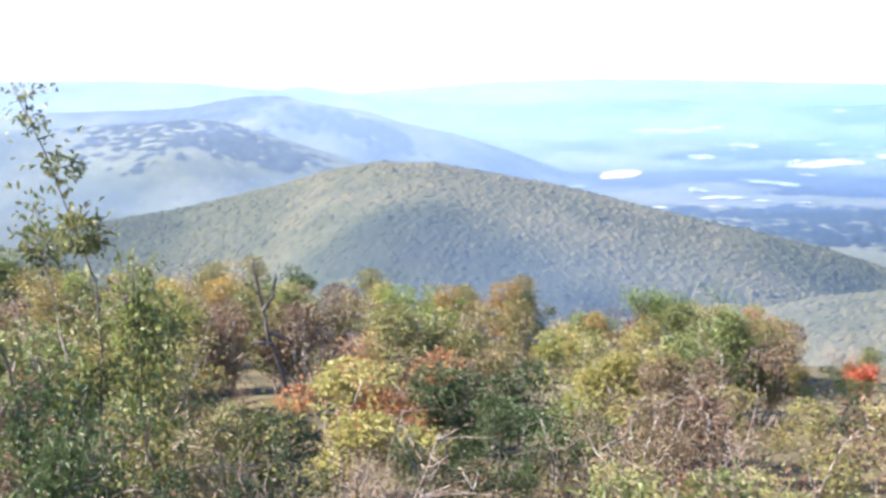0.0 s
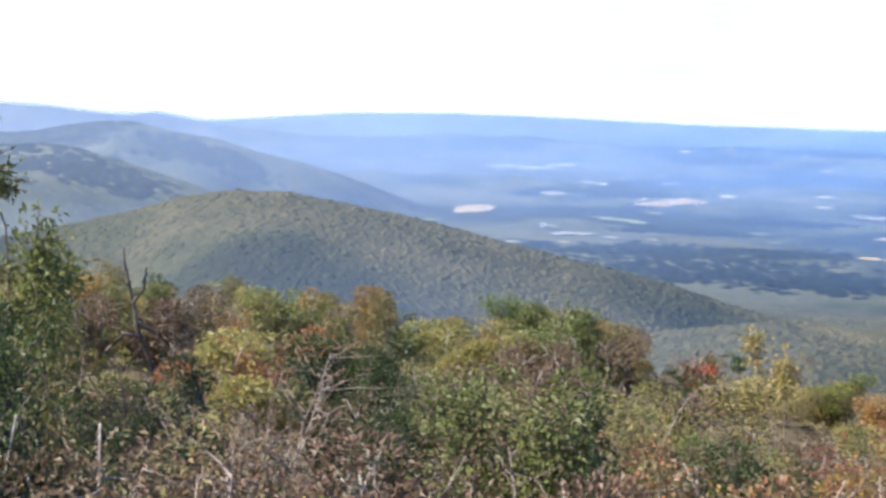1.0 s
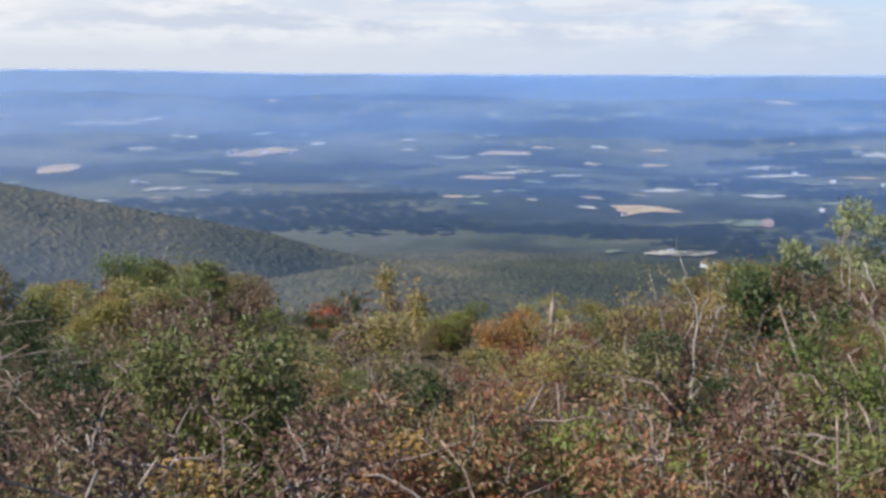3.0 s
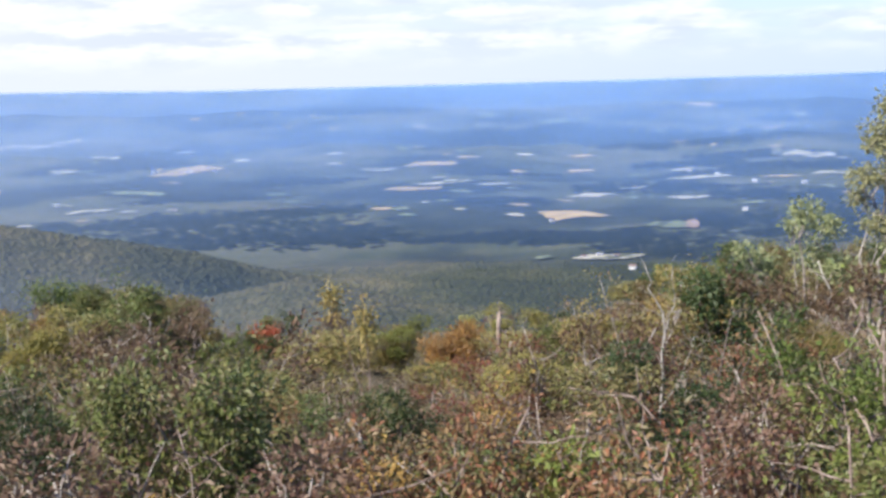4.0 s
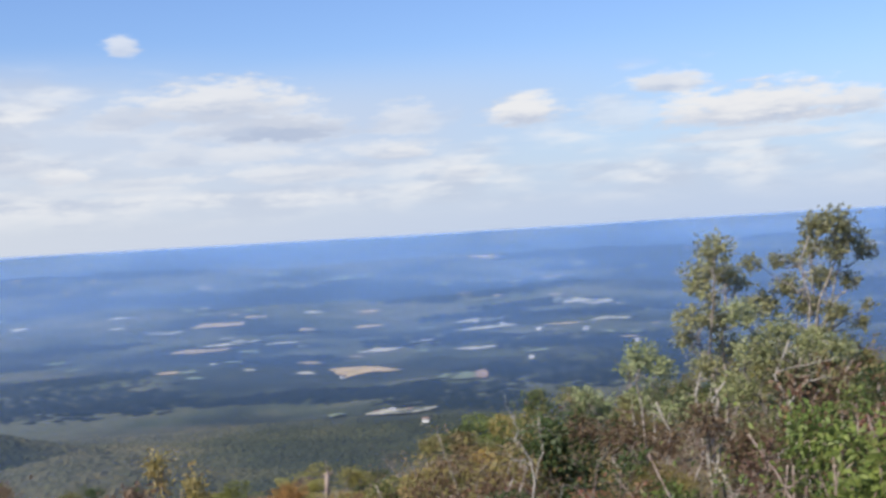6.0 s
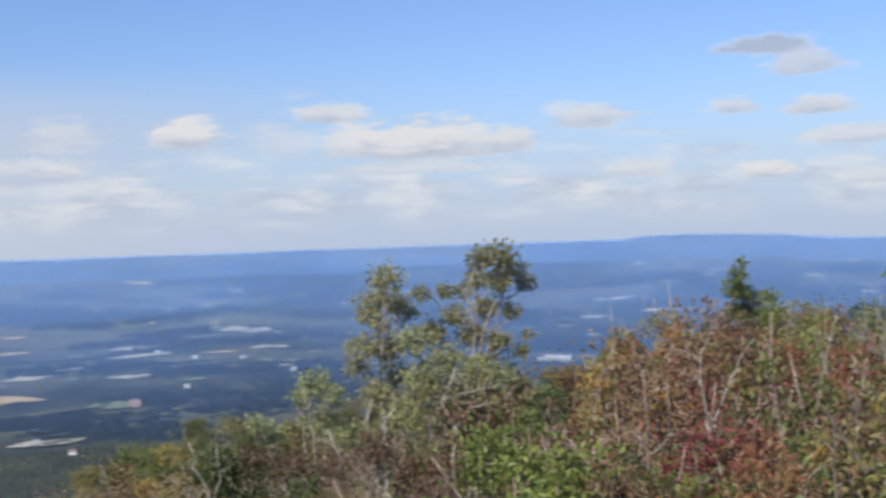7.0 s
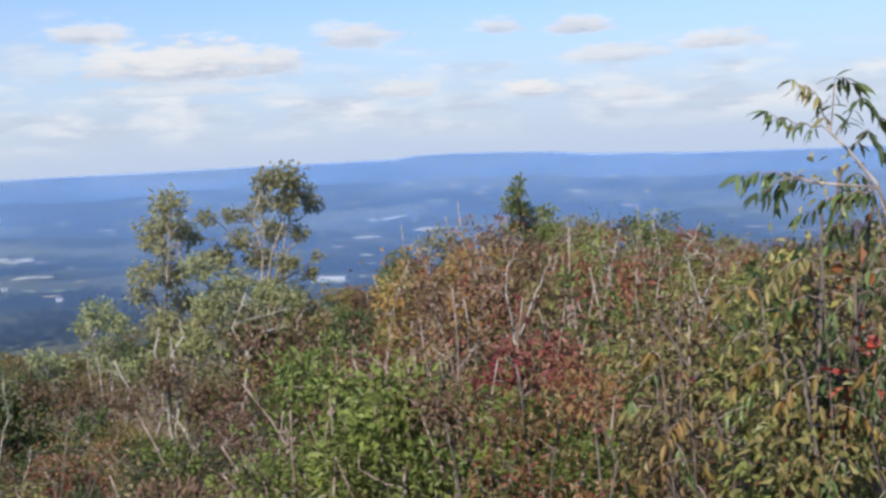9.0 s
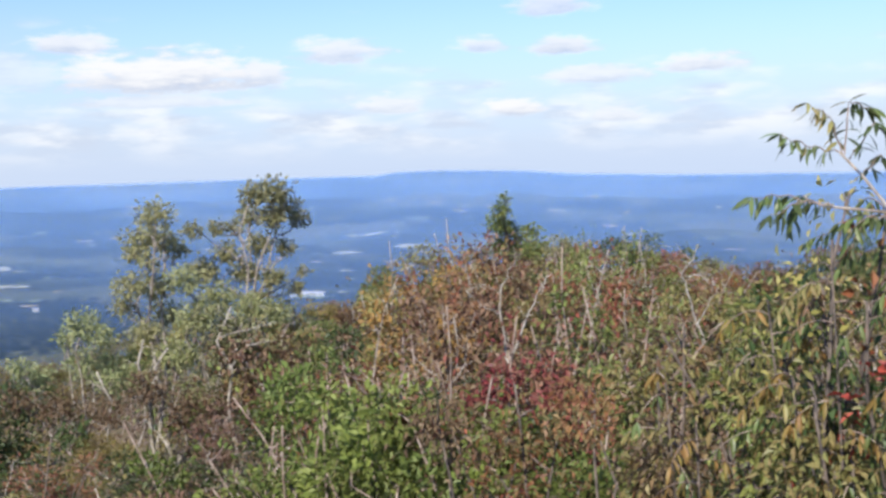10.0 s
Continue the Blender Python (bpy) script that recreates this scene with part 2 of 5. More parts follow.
def land_material():
    m, T = material("land")
    pos = T.node("ShaderNodeTexCoord").outputs["Object"]
    tree = T.noise(pos, 0.16, 4.0, 0.7)
    xyz = T.node("ShaderNodeSeparateXYZ", {0: pos})
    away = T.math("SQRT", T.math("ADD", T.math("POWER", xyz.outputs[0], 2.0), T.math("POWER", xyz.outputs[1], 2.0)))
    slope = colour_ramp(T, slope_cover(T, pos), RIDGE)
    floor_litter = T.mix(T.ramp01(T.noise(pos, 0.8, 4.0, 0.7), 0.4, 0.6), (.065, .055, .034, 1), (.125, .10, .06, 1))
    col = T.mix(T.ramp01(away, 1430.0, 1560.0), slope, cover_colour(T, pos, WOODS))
    col = T.mix(T.ramp01(away, 100.0, 70.0), col, floor_litter)
    col = T.mix(1.0, col, T.mix(T.ramp01(tree, 0.35, 0.65), (.78, .8, .8, 1), (1, 1, 1, 1)), "MULTIPLY")
    bump = T.node("ShaderNodeBump", {"Height": tree, "Strength": 0.12, "Distance": 1.5})
    finish(T, T.node("ShaderNodeBsdfPrincipled", {"Base Color": col, "Roughness": 0.95, "Specular IOR Level": 0.1, "Normal": bump.outputs[0]}).outputs[0])
    return m


def canopy_material(name, colours, stands=True):
    m, T = material(name)
    pos = T.node("ShaderNodeTexCoord").outputs["Object"]
    rnd = T.node("ShaderNodeNewGeometry").outputs["Random Per Island"]
    if stands:
        col = cover_colour(T, pos, colours)
    else:
        col = colour_ramp(T, rnd if stands is False else slope_cover(T, pos), colours)
    col = T.mix(1.0, col, colour_ramp(T, rnd, [(.66, .7, .7), (1.0, 1.0, .97), (1.1, 1.06, 1.0), (.8, .87, .83), (1.2, 1.08, .95)]), "MULTIPLY")
    bump = T.node("ShaderNodeBump", {"Height": T.noise(pos, 0.5, 4.0, 0.7), "Strength": 0.08, "Distance": 1.5})
    if stands is not None:
        half = T.node("ShaderNodeVectorMath", {0: bump.outputs[0], 1: (0.35, 0.35, 0.35)})
        half.operation = "MULTIPLY"
        bump = T.node("ShaderNodeVectorMath", {0: T.node("ShaderNodeVectorMath", {0: half.outputs[0], 1: (0, 0, 0.65)}).outputs[0]})
        bump.operation = "NORMALIZE"
    finish(T, T.node("ShaderNodeBsdfPrincipled", {"Base Color": col, "Roughness": 0.95, "Specular IOR Level": 0.1, "Normal": bump.outputs[0]}).outputs[0])
    return m


def field_material(name, a, b, hedged=0.85):
    m, T = material(name)
    pos = T.node("ShaderNodeTexCoord").outputs["Object"]
    n = T.noise(pos, 0.02, 4.0, 0.6)
    col = T.mix(T.ramp01(n, 0.35, 0.65), (*a, 1), (*b, 1))
    rows = T.noise(T.node("ShaderNodeMapping", {"Vector": pos, "Rotation": (0, 0, 0.7), "Scale": (1, 2.6, 1)}).outputs[0], 0.011, 3.0, 0.6)
    col = T.mix(T.ramp01(rows, 0.5, 0.6, 0, hedged), col, (.05, .06, .036, 1))
    finish(T, T.node("ShaderNodeBsdfPrincipled", {"Base Color": col, "Roughness": 0.95, "Specular IOR Level": 0.1}).outputs[0])
    return m


LAND = land_material()
FIELD = {
    "tan": field_material("stubble", (.34, .255, .135), (.44, .335, .185), 0.3),
    "pale": field_material("hayfield", (.27, .27, .20), (.41, .38, .29)),
    "green": field_material("pasture", (.13, .16, .09), (.21, .23, .14)),
    "brown": field_material("ploughed_soil", (.25, .18, .14), (.33, .25, .19)),
}
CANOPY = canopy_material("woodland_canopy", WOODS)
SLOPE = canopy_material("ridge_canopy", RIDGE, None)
# near-black crowns: cloud shadow put into the canopy colour
SHADED_CANOPY = canopy_material("shaded_canopy", [(.012, .018, .018), (.016, .023, .021), (.022, .030, .025)], False)


def haze_material(r, thick):
    """Thin haze: a veil that lets most of the light pass and scatters the rest evenly."""
    m, T = material("haze")
    z = T.node("ShaderNodeSeparateXYZ", {0: T.node("ShaderNodeTexCoord").outputs["Object"]}).outputs[2]
    over = T.node("ShaderNodeAttribute")
    over.attribute_name = "over_skyline"
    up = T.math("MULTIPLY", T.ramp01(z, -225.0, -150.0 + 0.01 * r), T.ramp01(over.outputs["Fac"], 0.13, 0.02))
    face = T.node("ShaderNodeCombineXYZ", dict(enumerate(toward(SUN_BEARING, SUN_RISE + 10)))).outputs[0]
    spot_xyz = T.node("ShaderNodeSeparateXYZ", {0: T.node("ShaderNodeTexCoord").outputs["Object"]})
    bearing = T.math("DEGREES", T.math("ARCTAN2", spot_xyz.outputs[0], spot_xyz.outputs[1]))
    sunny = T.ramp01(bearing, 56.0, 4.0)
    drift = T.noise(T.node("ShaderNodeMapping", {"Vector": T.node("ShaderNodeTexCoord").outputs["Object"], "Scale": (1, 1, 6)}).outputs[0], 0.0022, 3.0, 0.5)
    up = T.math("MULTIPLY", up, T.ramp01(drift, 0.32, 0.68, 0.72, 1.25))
    # haze painted into the sheet's tint: paler with distance, greyer towards the sun
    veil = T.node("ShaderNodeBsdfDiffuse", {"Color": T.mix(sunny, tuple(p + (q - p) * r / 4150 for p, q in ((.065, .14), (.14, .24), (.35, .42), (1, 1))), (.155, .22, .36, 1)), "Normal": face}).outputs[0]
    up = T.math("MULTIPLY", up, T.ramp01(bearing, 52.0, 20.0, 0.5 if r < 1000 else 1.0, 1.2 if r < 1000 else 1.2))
    finish(T, T.node("ShaderNodeMixShader", {0: T.math("MULTIPLY", up, thick), 1: T.node("ShaderNodeBsdfTransparent").outputs[0], 2: veil}).outputs[0])
    return m


# ---- meshes ----
def mesh_object(name, verts, faces, mat, parent=None, smooth=False, label=""):
    me = bpy.data.meshes.new(name)
    me.from_pydata([tuple(v) for v in verts] if not isinstance(verts, np.ndarray) else verts.tolist(), [],
                   faces.tolist() if isinstance(faces, np.ndarray) else faces)
    me.materials.append(mat)
    if smooth:
        me.polygons.foreach_set("use_smooth", [True] * len(me.polygons))
    ob = new(name, me)
    ob.parent = parent
    if label:
        tagged(ob, label)
    return ob


def part(name, bm, mat, parent, label=""):
    me = bpy.data.meshes.new(name)
    bm.to_mesh(me)
    bm.free()
    me.materials.append(mat)
    ob = new(name, me)
    ob.parent = parent
    if label:
        tagged(ob, label)
    return ob


# ---- the land ----
# ridges: distance, front slope, back slope, bearing/rise of the crest
RIDGES = [
    (1100, 0.34, 0.30, [(4, -6.6), (10, -5.7), (12.6, -5.1), (15, -4.47), (16.9, -3.85), (19.3, -3.42), (21.6, -3.42), (24.1, -3.80), (26.1, -4.12),
                        (28.7, -4.62), (31.3, -5.3), (33.8, -5.85), (36.3, -6.4), (38.9, -7.1), (41.4, -7.9), (44, -8.6), (48, -10.5)]),
    (830, 0.3, 0.35, [(34, -10.6), (38.5, -9.45), (42.5, -8.7), (45.3, -8.8), (49.1, -9.68), (53, -9.9), (58, -11)]),
    (1900, 0.30, 0.30, [(-12, -2.6), (5, -2.2), (9, -1.95), (10.9, -1.78), (12.3, -1.88), (13.8, -2.28), (15.7, -2.8), (18, -3.5), (21, -4.6), (26, -6.5)]),
    (2650, 0.28, 0.28, [(-12, -1.8), (5, -1.5), (9.1, -1.38), (10.5, -1.3), (12.1, -1.0), (13.8, -0.76), (14.9, -0.77), (16.1, -1.05), (18.6, -1.43),
                        (20.3, -1.93), (22.6, -2.45), (24.8, -3.14), (28, -4.3), (33, -5.0)]),
    (4200, 0.22, 0.22, [(-14, -0.4), (5, -0.2), (8.4, -0.18), (11.3, -0.28), (13, -0.46), (14.6, -0.57), (15.7, -0.40), (16.9, -0.57), (18.5, -0.85), (24, -1.3), (32, -2.2)]),
]
SKYLINE = [(-180, -0.4), (-14, -0.8), (14, -0.8), (19, -0.6), (24, -0.17), (29, -0.03), (34, -0.06), (39, -0.18), (47, -0.2), (57, -0.22), (67, -0.18), (74, -0.14),
           (83, -0.12), (83.9, 0.0), (86, 0.03), (89.8, -0.08), (91.4, -0.25), (97, -0.46), (105, -0.55), (180, -0.4)]
FAR, FLOOR = 4850.0, -200.0


def steps(x, lo, hi):
    x = np.clip((x - lo) / (hi - lo), 0, 1)
    return x * x * (3 - 2 * x)


def ripple(x, y, size, seed):
    """Smooth undulation, about -1 to 1."""
    r = np.random.RandomState(seed)
    total = 0.0
    for k in range(7):
        w, p = r.uniform(0, 6.283, 2)
        f = 6.283 / size * r.uniform(0.6, 1.7)
        total = total + np.sin((x * math.cos(w) + y * math.sin(w)) * f + p)
    return total / 3.4


def skyline(a):
    """Rise of the farthest land at a bearing."""
    return np.interp(a, [p[0] for p in SKYLINE], [p[1] for p in SKYLINE]) - 0.08


def edge_of_land(a):
    """Rise of whatever stands against the sky at a bearing: the farthest land, or the last ridge before it."""
    crest = RIDGES[-1][3]
    return max(float(skyline(a)), float(np.interp(a, [p[0] for p in crest], [p[1] for p in crest], left=-9, right=-9)))


def land(a, r):
    """Height of the land at bearing a (degrees) and distance r, arrays or numbers."""
    a, r = np.asarray(a, float), np.asarray(r, float)
    x, y = r * np.sin(np.radians(a)), r * np.cos(np.radians(a))
    right = steps(a, 55, 85)
    near = -(2.3 - 0.6 * right) * steps(r, 1.9, 4.6) - (0.12 - 0.06 * right) * np.clip(r - 2, 0, 45)
    near = near - 0.30 * np.clip(r - 47, 0, None) + 0.12 * ripple(x, y, 7.0, 3) * steps(r, 2, 6)
    sky = skyline(a)
    dip0 = math.atan2(FLOOR - EYE, 2500.0)
    dip = dip0 + (np.radians(sky) - dip0) * np.clip((r - 2500) / (FAR - 2500), 0, 1.02)
    far = np.where(r < 2500, FLOOR, EYE + r * np.tan(dip))
    far = far + 9 * ripple(x, y, 900, 11) * steps(r, 900, 1600) * steps(r, 4800, 4000) + 3.0 * ripple(x, y, 260, 12) * steps(r, 700, 1200)
    z = np.maximum(near, far)
    for rc, front, behind, crest in RIDGES:
        el = np.interp(a, [p[0] for p in crest], [p[1] for p in crest], left=-14.0, right=-14.0)
        top = EYE + rc * np.tan(np.radians(el)) - (7.0 if rc < 1500 else 3.0)
        d = r - rc * (1 + 0.03 * np.sin(np.radians(a * 9 + rc)))
        h = np.where(d < 0, front, behind)
        drop = h * (np.sqrt(d * d + 60.0**2) - 60.0)
        gully = 10 * ripple(x, y, 240, int(rc)) * steps(np.abs(d), 20, 220)
        z = np.maximum(z, top - drop + gully)
    return z


def at(a, r, lift=0.0):
    p = toward(a) * r
    return Vector((p.x, p.y, float(land(a, r)) + lift))


def reach(a, el, start=300.0):
    """How far out a line of sight at that rise meets the land."""
    r = np.arange(start, FAR, 4.0)
    over = EYE + r * math.tan(radians(el)) - land(np.full(len(r), a), r)
    hit = np.nonzero(over <= 0)[0]
    return float(r[hit[0]]) if len(hit) else FAR - 20


def build_ground():
    """One sheet from the overlook to the skyline."""
    bearings = np.concatenate([np.arange(-180, -16, 6.0), np.arange(-16, 118, 0.4), np.arange(118, 180, 6.0)])
    ranges = np.concatenate([[0.5], np.linspace(1.2, 60, 40), np.geomspace(66, 620, 26), np.linspace(640, FAR, 230), [FAR + 45, FAR + 90]])
    A, R = np.meshgrid(bearings, ranges)
    Z = land(A, R)
    Z[-2:] -= np.array([[25.0], [90.0]])
    V = np.stack([R * np.sin(np.radians(A)), R * np.cos(np.radians(A)), Z], -1).reshape(-1, 3)
    n, k = len(bearings), len(ranges)
    i = np.arange(n * (k - 1)).reshape(k - 1, n)
    j = np.roll(i, -1, 1)
    F = np.stack([i, i + n, j + n, j], -1).reshape(-1, 4).tolist()
    V = np.vstack([V, [0, 0, float(land(0, 0))]])
    F += [[len(V) - 1, q, (q + 1) % n] for q in range(n)]
    ob = mesh_object("ground", V, F, LAND, smooth=True)
    return tagged(ob, "wooded mountainside falling to a broad farmed valley", "ground", kind="structure")


ground = build_ground()


# ---- fields of the valley: bearing, rise, half width, half depth (degrees), crop ----
FIELDS_WEST = [(29.9, -4.33, .97, .23, "tan"), (31.9, -2.40, 2.16, .13, "pale"), (33.7, -2.2, .63, .08, "pale"), (33.5, -3.49, .81, .10, "pale"), (35.6, -3.0, .46, .08, "pale"),
               (38.8, -3.71, 1.65, .18, "tan"), (41.1, -3.33, .38, .10, "pale"), (33.4, -4.98, .51, .09, "pale"), (34.5, -5.29, 1.14, .09, "pale"), (36.2, -5.39, .51, .06, "pale"),
               (38.0, -5.41, .36, .06, "pale"), (36.3, -4.58, 1.57, .12, "green")]
FIELDS_MID = [(45.2, -3.18, .51, .08, "pale"), (47.1, -3.96, 1.14, .08, "pale"), (49.5, -3.74, 1.52, .10, "tan"), (48.2, -3.01, .38, .08, "green"), (48.8, -4.89, 1.52, .15, "tan"),
              (50.0, -4.64, 1.52, .08, "pale"), (52.3, -4.73, .89, .08, "pale"), (50.0, -5.44, .56, .06, "green"), (48.4, -6.04, .46, .06, "green"), (50.8, -5.85, .30, .06, "pale"),
              (53.4, -4.2, .46, .08, "tan"), (53.7, -3.47, .46, .08, "pale"), (56.1, -4.23, .76, .08, "tan"), (56.2, -3.58, .63, .08, "tan"), (56.7, -5.35, 1.14, .12, "pale")]
FIELDS_EAST = [(58.5, -5.06, .63, .06, "pale"), (53.2, -6.16, .63, .08, "pale"), (55.8, -6.25, 1.9, .25, "tan"), (57.3, -8.11, 2.03, .14, "pale"), (54.5, -8.11, .63, .08, "green"),
               (60.1, -6.7, 1.14, .20, "green"), (61.1, -6.68, .36, .24, "brown"), (61.2, -4.25, 1.14, .08, "pale"), (61.5, -4.58, 1.4, .08, "pale"), (61.0, -5.52, 1.02, .06, "pale"),
               (52.2, -1.63, .51, .06, "green"), (52.0, -2.06, .51, .06, "pale"), (55.4, -1.99, 1.52, .08, "green")]
FIELDS_RIGHT = [(65.9, -3.57, 1.4, .23, "pale"), (67.1, -4.45, 1.02, .08, "pale"), (64.9, -4.6, 1.02, .08, "tan"), (67.6, -5.09, 1.02, .08, "green"), (63.6, -5.75, .76, .08, "green"),
                (61.4, -1.4, 1.02, .13, "tan"), (81.6, -3.59, .76, .09, "pale"), (82.6, -2.79, 1.27, .09, "pale"), (83.6, -1.26, .38, .06, "pale"), (84.8, -3.36, 1.52, .11, "pale"),
                (91.1, -1.94, .51, .06, "pale"), (84.8, -2.09, .76, .06, "green"), (80.0, -5.5, 1.0, .12, "green")]
CROP = {"tan": ("stubble_field", "pale tan stubble field in the valley"), "pale": ("hay_field", "pale straw-coloured hay field among woods"),
        "green": ("pasture", "dull green pasture among the valley's woods"), "brown": ("ploughed_field", "bare reddish brown ploughed field")}


def field(a, el, wide, deep, crop, seed):
    """A patch of open land with an uneven edge, draped on the valley."""
    rnd = random.Random(seed)
    r0, r1 = reach(a, el - deep), reach(a, el + deep)
    rm, rh = (r0 + r1) / 2, max(14.0, (r1 - r0) / 2 * 0.9)
    n = 40
    knots = [rnd.uniform(0.6, 1.15) for _ in range(10)]
    rim, skew = [], rnd.uniform(-.35, .35)
    for i in range(n):
        u = i / n * 10
        k = knots[int(u) % 10] * (1 - u % 1) + knots[(int(u) + 1) % 10] * (u % 1)
        t = 2 * math.pi * i / n
        c, s = math.cos(t), math.sin(t)
        c, s = math.copysign(abs(c) ** 0.9, c), math.copysign(abs(s) ** 1.2, s)
        k2 = k * rnd.uniform(0.8, 1.1)
        rim.append((a + wide * k * c, rm + rh * k2 * s + skew * rh * c))
    rim = np.array(rim)
    rings = np.vstack([[[a, rm]]] + [np.array([a, rm]) + (rim - [a, rm]) * k for k in (0.35, 0.7, 1.0)])
    w = np.radians(rings[:, 0])
    verts, faces = np.stack([rings[:, 1] * np.sin(w), rings[:, 1] * np.cos(w), land(rings[:, 0], rings[:, 1]) + 2.2], -1), []
    for i in range(n):
        j = (i + 1) % n
        faces.append((0, 1 + i, 1 + j))
        for q in (0, 1):
            faces.append((1 + q * n + i, 1 + (q + 1) * n + i, 1 + (q + 1) * n + j, 1 + q * n + j))
    name, label = CROP[crop]
    ob = mesh_object(name, verts, faces, FIELD[crop])
    return tagged(ob, label, "field", "valley fields", "structure")


chance = random.Random(8)
FIELDS_SMALL = []
for i in range(150):
    el = -1.2 - 4.6 * chance.random() ** 1.2
    b = chance.uniform(27, 101)
    if reach(b, el) < 1450:
        continue
    FIELDS_SMALL.append((b, el, chance.uniform(.12, .6) , chance.uniform(.025, .055), chance.choice(("pale", "green", "green", "tan"))))
ALL_FIELDS = FIELDS_WEST + FIELDS_MID + FIELDS_EAST + FIELDS_RIGHT + FIELDS_SMALL
for i, f in enumerate(ALL_FIELDS):
    field(*f, seed=i)


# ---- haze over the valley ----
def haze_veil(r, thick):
    """A see-through sheet standing in for a thin layer of haze, rising away from the overlook."""
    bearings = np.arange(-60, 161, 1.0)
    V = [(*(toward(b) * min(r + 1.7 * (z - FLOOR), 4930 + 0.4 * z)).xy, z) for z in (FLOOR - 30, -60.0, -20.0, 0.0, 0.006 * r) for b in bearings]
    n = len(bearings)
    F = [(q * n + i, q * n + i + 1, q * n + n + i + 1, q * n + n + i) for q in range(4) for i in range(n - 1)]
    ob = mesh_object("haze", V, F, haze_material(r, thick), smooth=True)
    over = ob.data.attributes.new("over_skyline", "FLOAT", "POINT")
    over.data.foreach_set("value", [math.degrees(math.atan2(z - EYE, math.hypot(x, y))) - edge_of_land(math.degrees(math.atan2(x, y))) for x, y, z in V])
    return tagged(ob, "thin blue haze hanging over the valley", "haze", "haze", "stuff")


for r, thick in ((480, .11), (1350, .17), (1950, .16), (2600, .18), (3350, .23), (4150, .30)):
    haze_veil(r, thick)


OPEN = []
for a, el, wide, deep, crop in ALL_FIELDS:
    r0, r1 = reach(a, el - deep), reach(a, el + deep)
    OPEN.append((a, (r0 + r1) / 2 - 40, wide * 0.95, max(18.0, (r1 - r0) / 2) + 48))


# ---- buildings of the valley ----
def wall_material(name, colour, rough=0.7):
    m, T = material(name)
    n = T.noise(T.node("ShaderNodeTexCoord").outputs["Object"], 0.6, 4.0)
    col = T.mix(T.ramp01(n, .3, .7), (*[v * .8 for v in colour], 1), (*colour, 1))
    finish(T, T.node("ShaderNodeBsdfPrincipled", {"Base Color": col, "Roughness": rough}).outputs[0])
    return m


WHITE, GREY_ROOF, RED_ROOF, DARK_PANE = wall_material("white_cladding", (.6, .6, .58)), wall_material("pale_metal_roof", (.46, .46, .47), .5), wall_material("brown_roof", (.22, .15, .12)), wall_material("dark_window", (.05, .06, .07), .15)


def box(bm, x0, x1, y0, y1, z0, z1):
    bmesh.ops.create_cube(bm, size=1.0, matrix=Matrix.Translation(((x0 + x1) / 2, (y0 + y1) / 2, (z0 + z1) / 2)) @ Matrix.Diagonal((x1 - x0, y1 - y0, z1 - z0, 1)))


def building(name, label, a, el, long, deep, high, roof_mat, turn=0.0, panes=4):
    """A gabled building with walls, a roof with eaves, a door and windows on both long sides."""
    root = new(name)
    bm = bmesh.new()
    box(bm, -long / 2, long / 2, -deep / 2, deep / 2, -3, high)
    part("wall", bm, WHITE, root)
    bm = bmesh.new()
    rise, o = deep * .22, .6
    prof = [(-deep / 2 - o, high - .1), (0, high + rise), (deep / 2 + o, high - .1), (deep / 2 + o, high + .25), (0, high + rise + .4), (-deep / 2 - o, high + .25)]
    ends = [[bm.verts.new((x, y, z)) for y, z in prof] for x in (-long / 2 - o, long / 2 + o)]
    for i in range(6):
        bm.faces.new((ends[0][i], ends[0][(i + 1) % 6], ends[1][(i + 1) % 6], ends[1][i]))
    for e in ends:
        bm.faces.new(e)
    bmesh.ops.recalc_face_normals(bm, faces=bm.faces)
    part("roof", bm, roof_mat, root)
    for side in (-1, 1):
        for i in range(panes):
            x = long * ((i + .5) / panes - .5)
            bm = bmesh.new()
            box(bm, x - long * .12 / panes * 2, x + long * .12 / panes * 2, side * deep / 2 - .05, side * deep / 2 + .05, high * .45, high * .75)
            part("window", bm, DARK_PANE, root)
    r = reach(a, el)
    root.matrix_basis = Matrix.Translation(at(a, r, 1.0)) @ Matrix.Rotation(radians(-a + turn), 4, "Z")
    OPEN.append((a, r - 50, 1.1 * long / r * 40, 75))
    return tagged(root, label, "building", "valley buildings")


BARN, HOUSE = "white barn with a pale metal roof in the valley", "small white house with a brown roof"
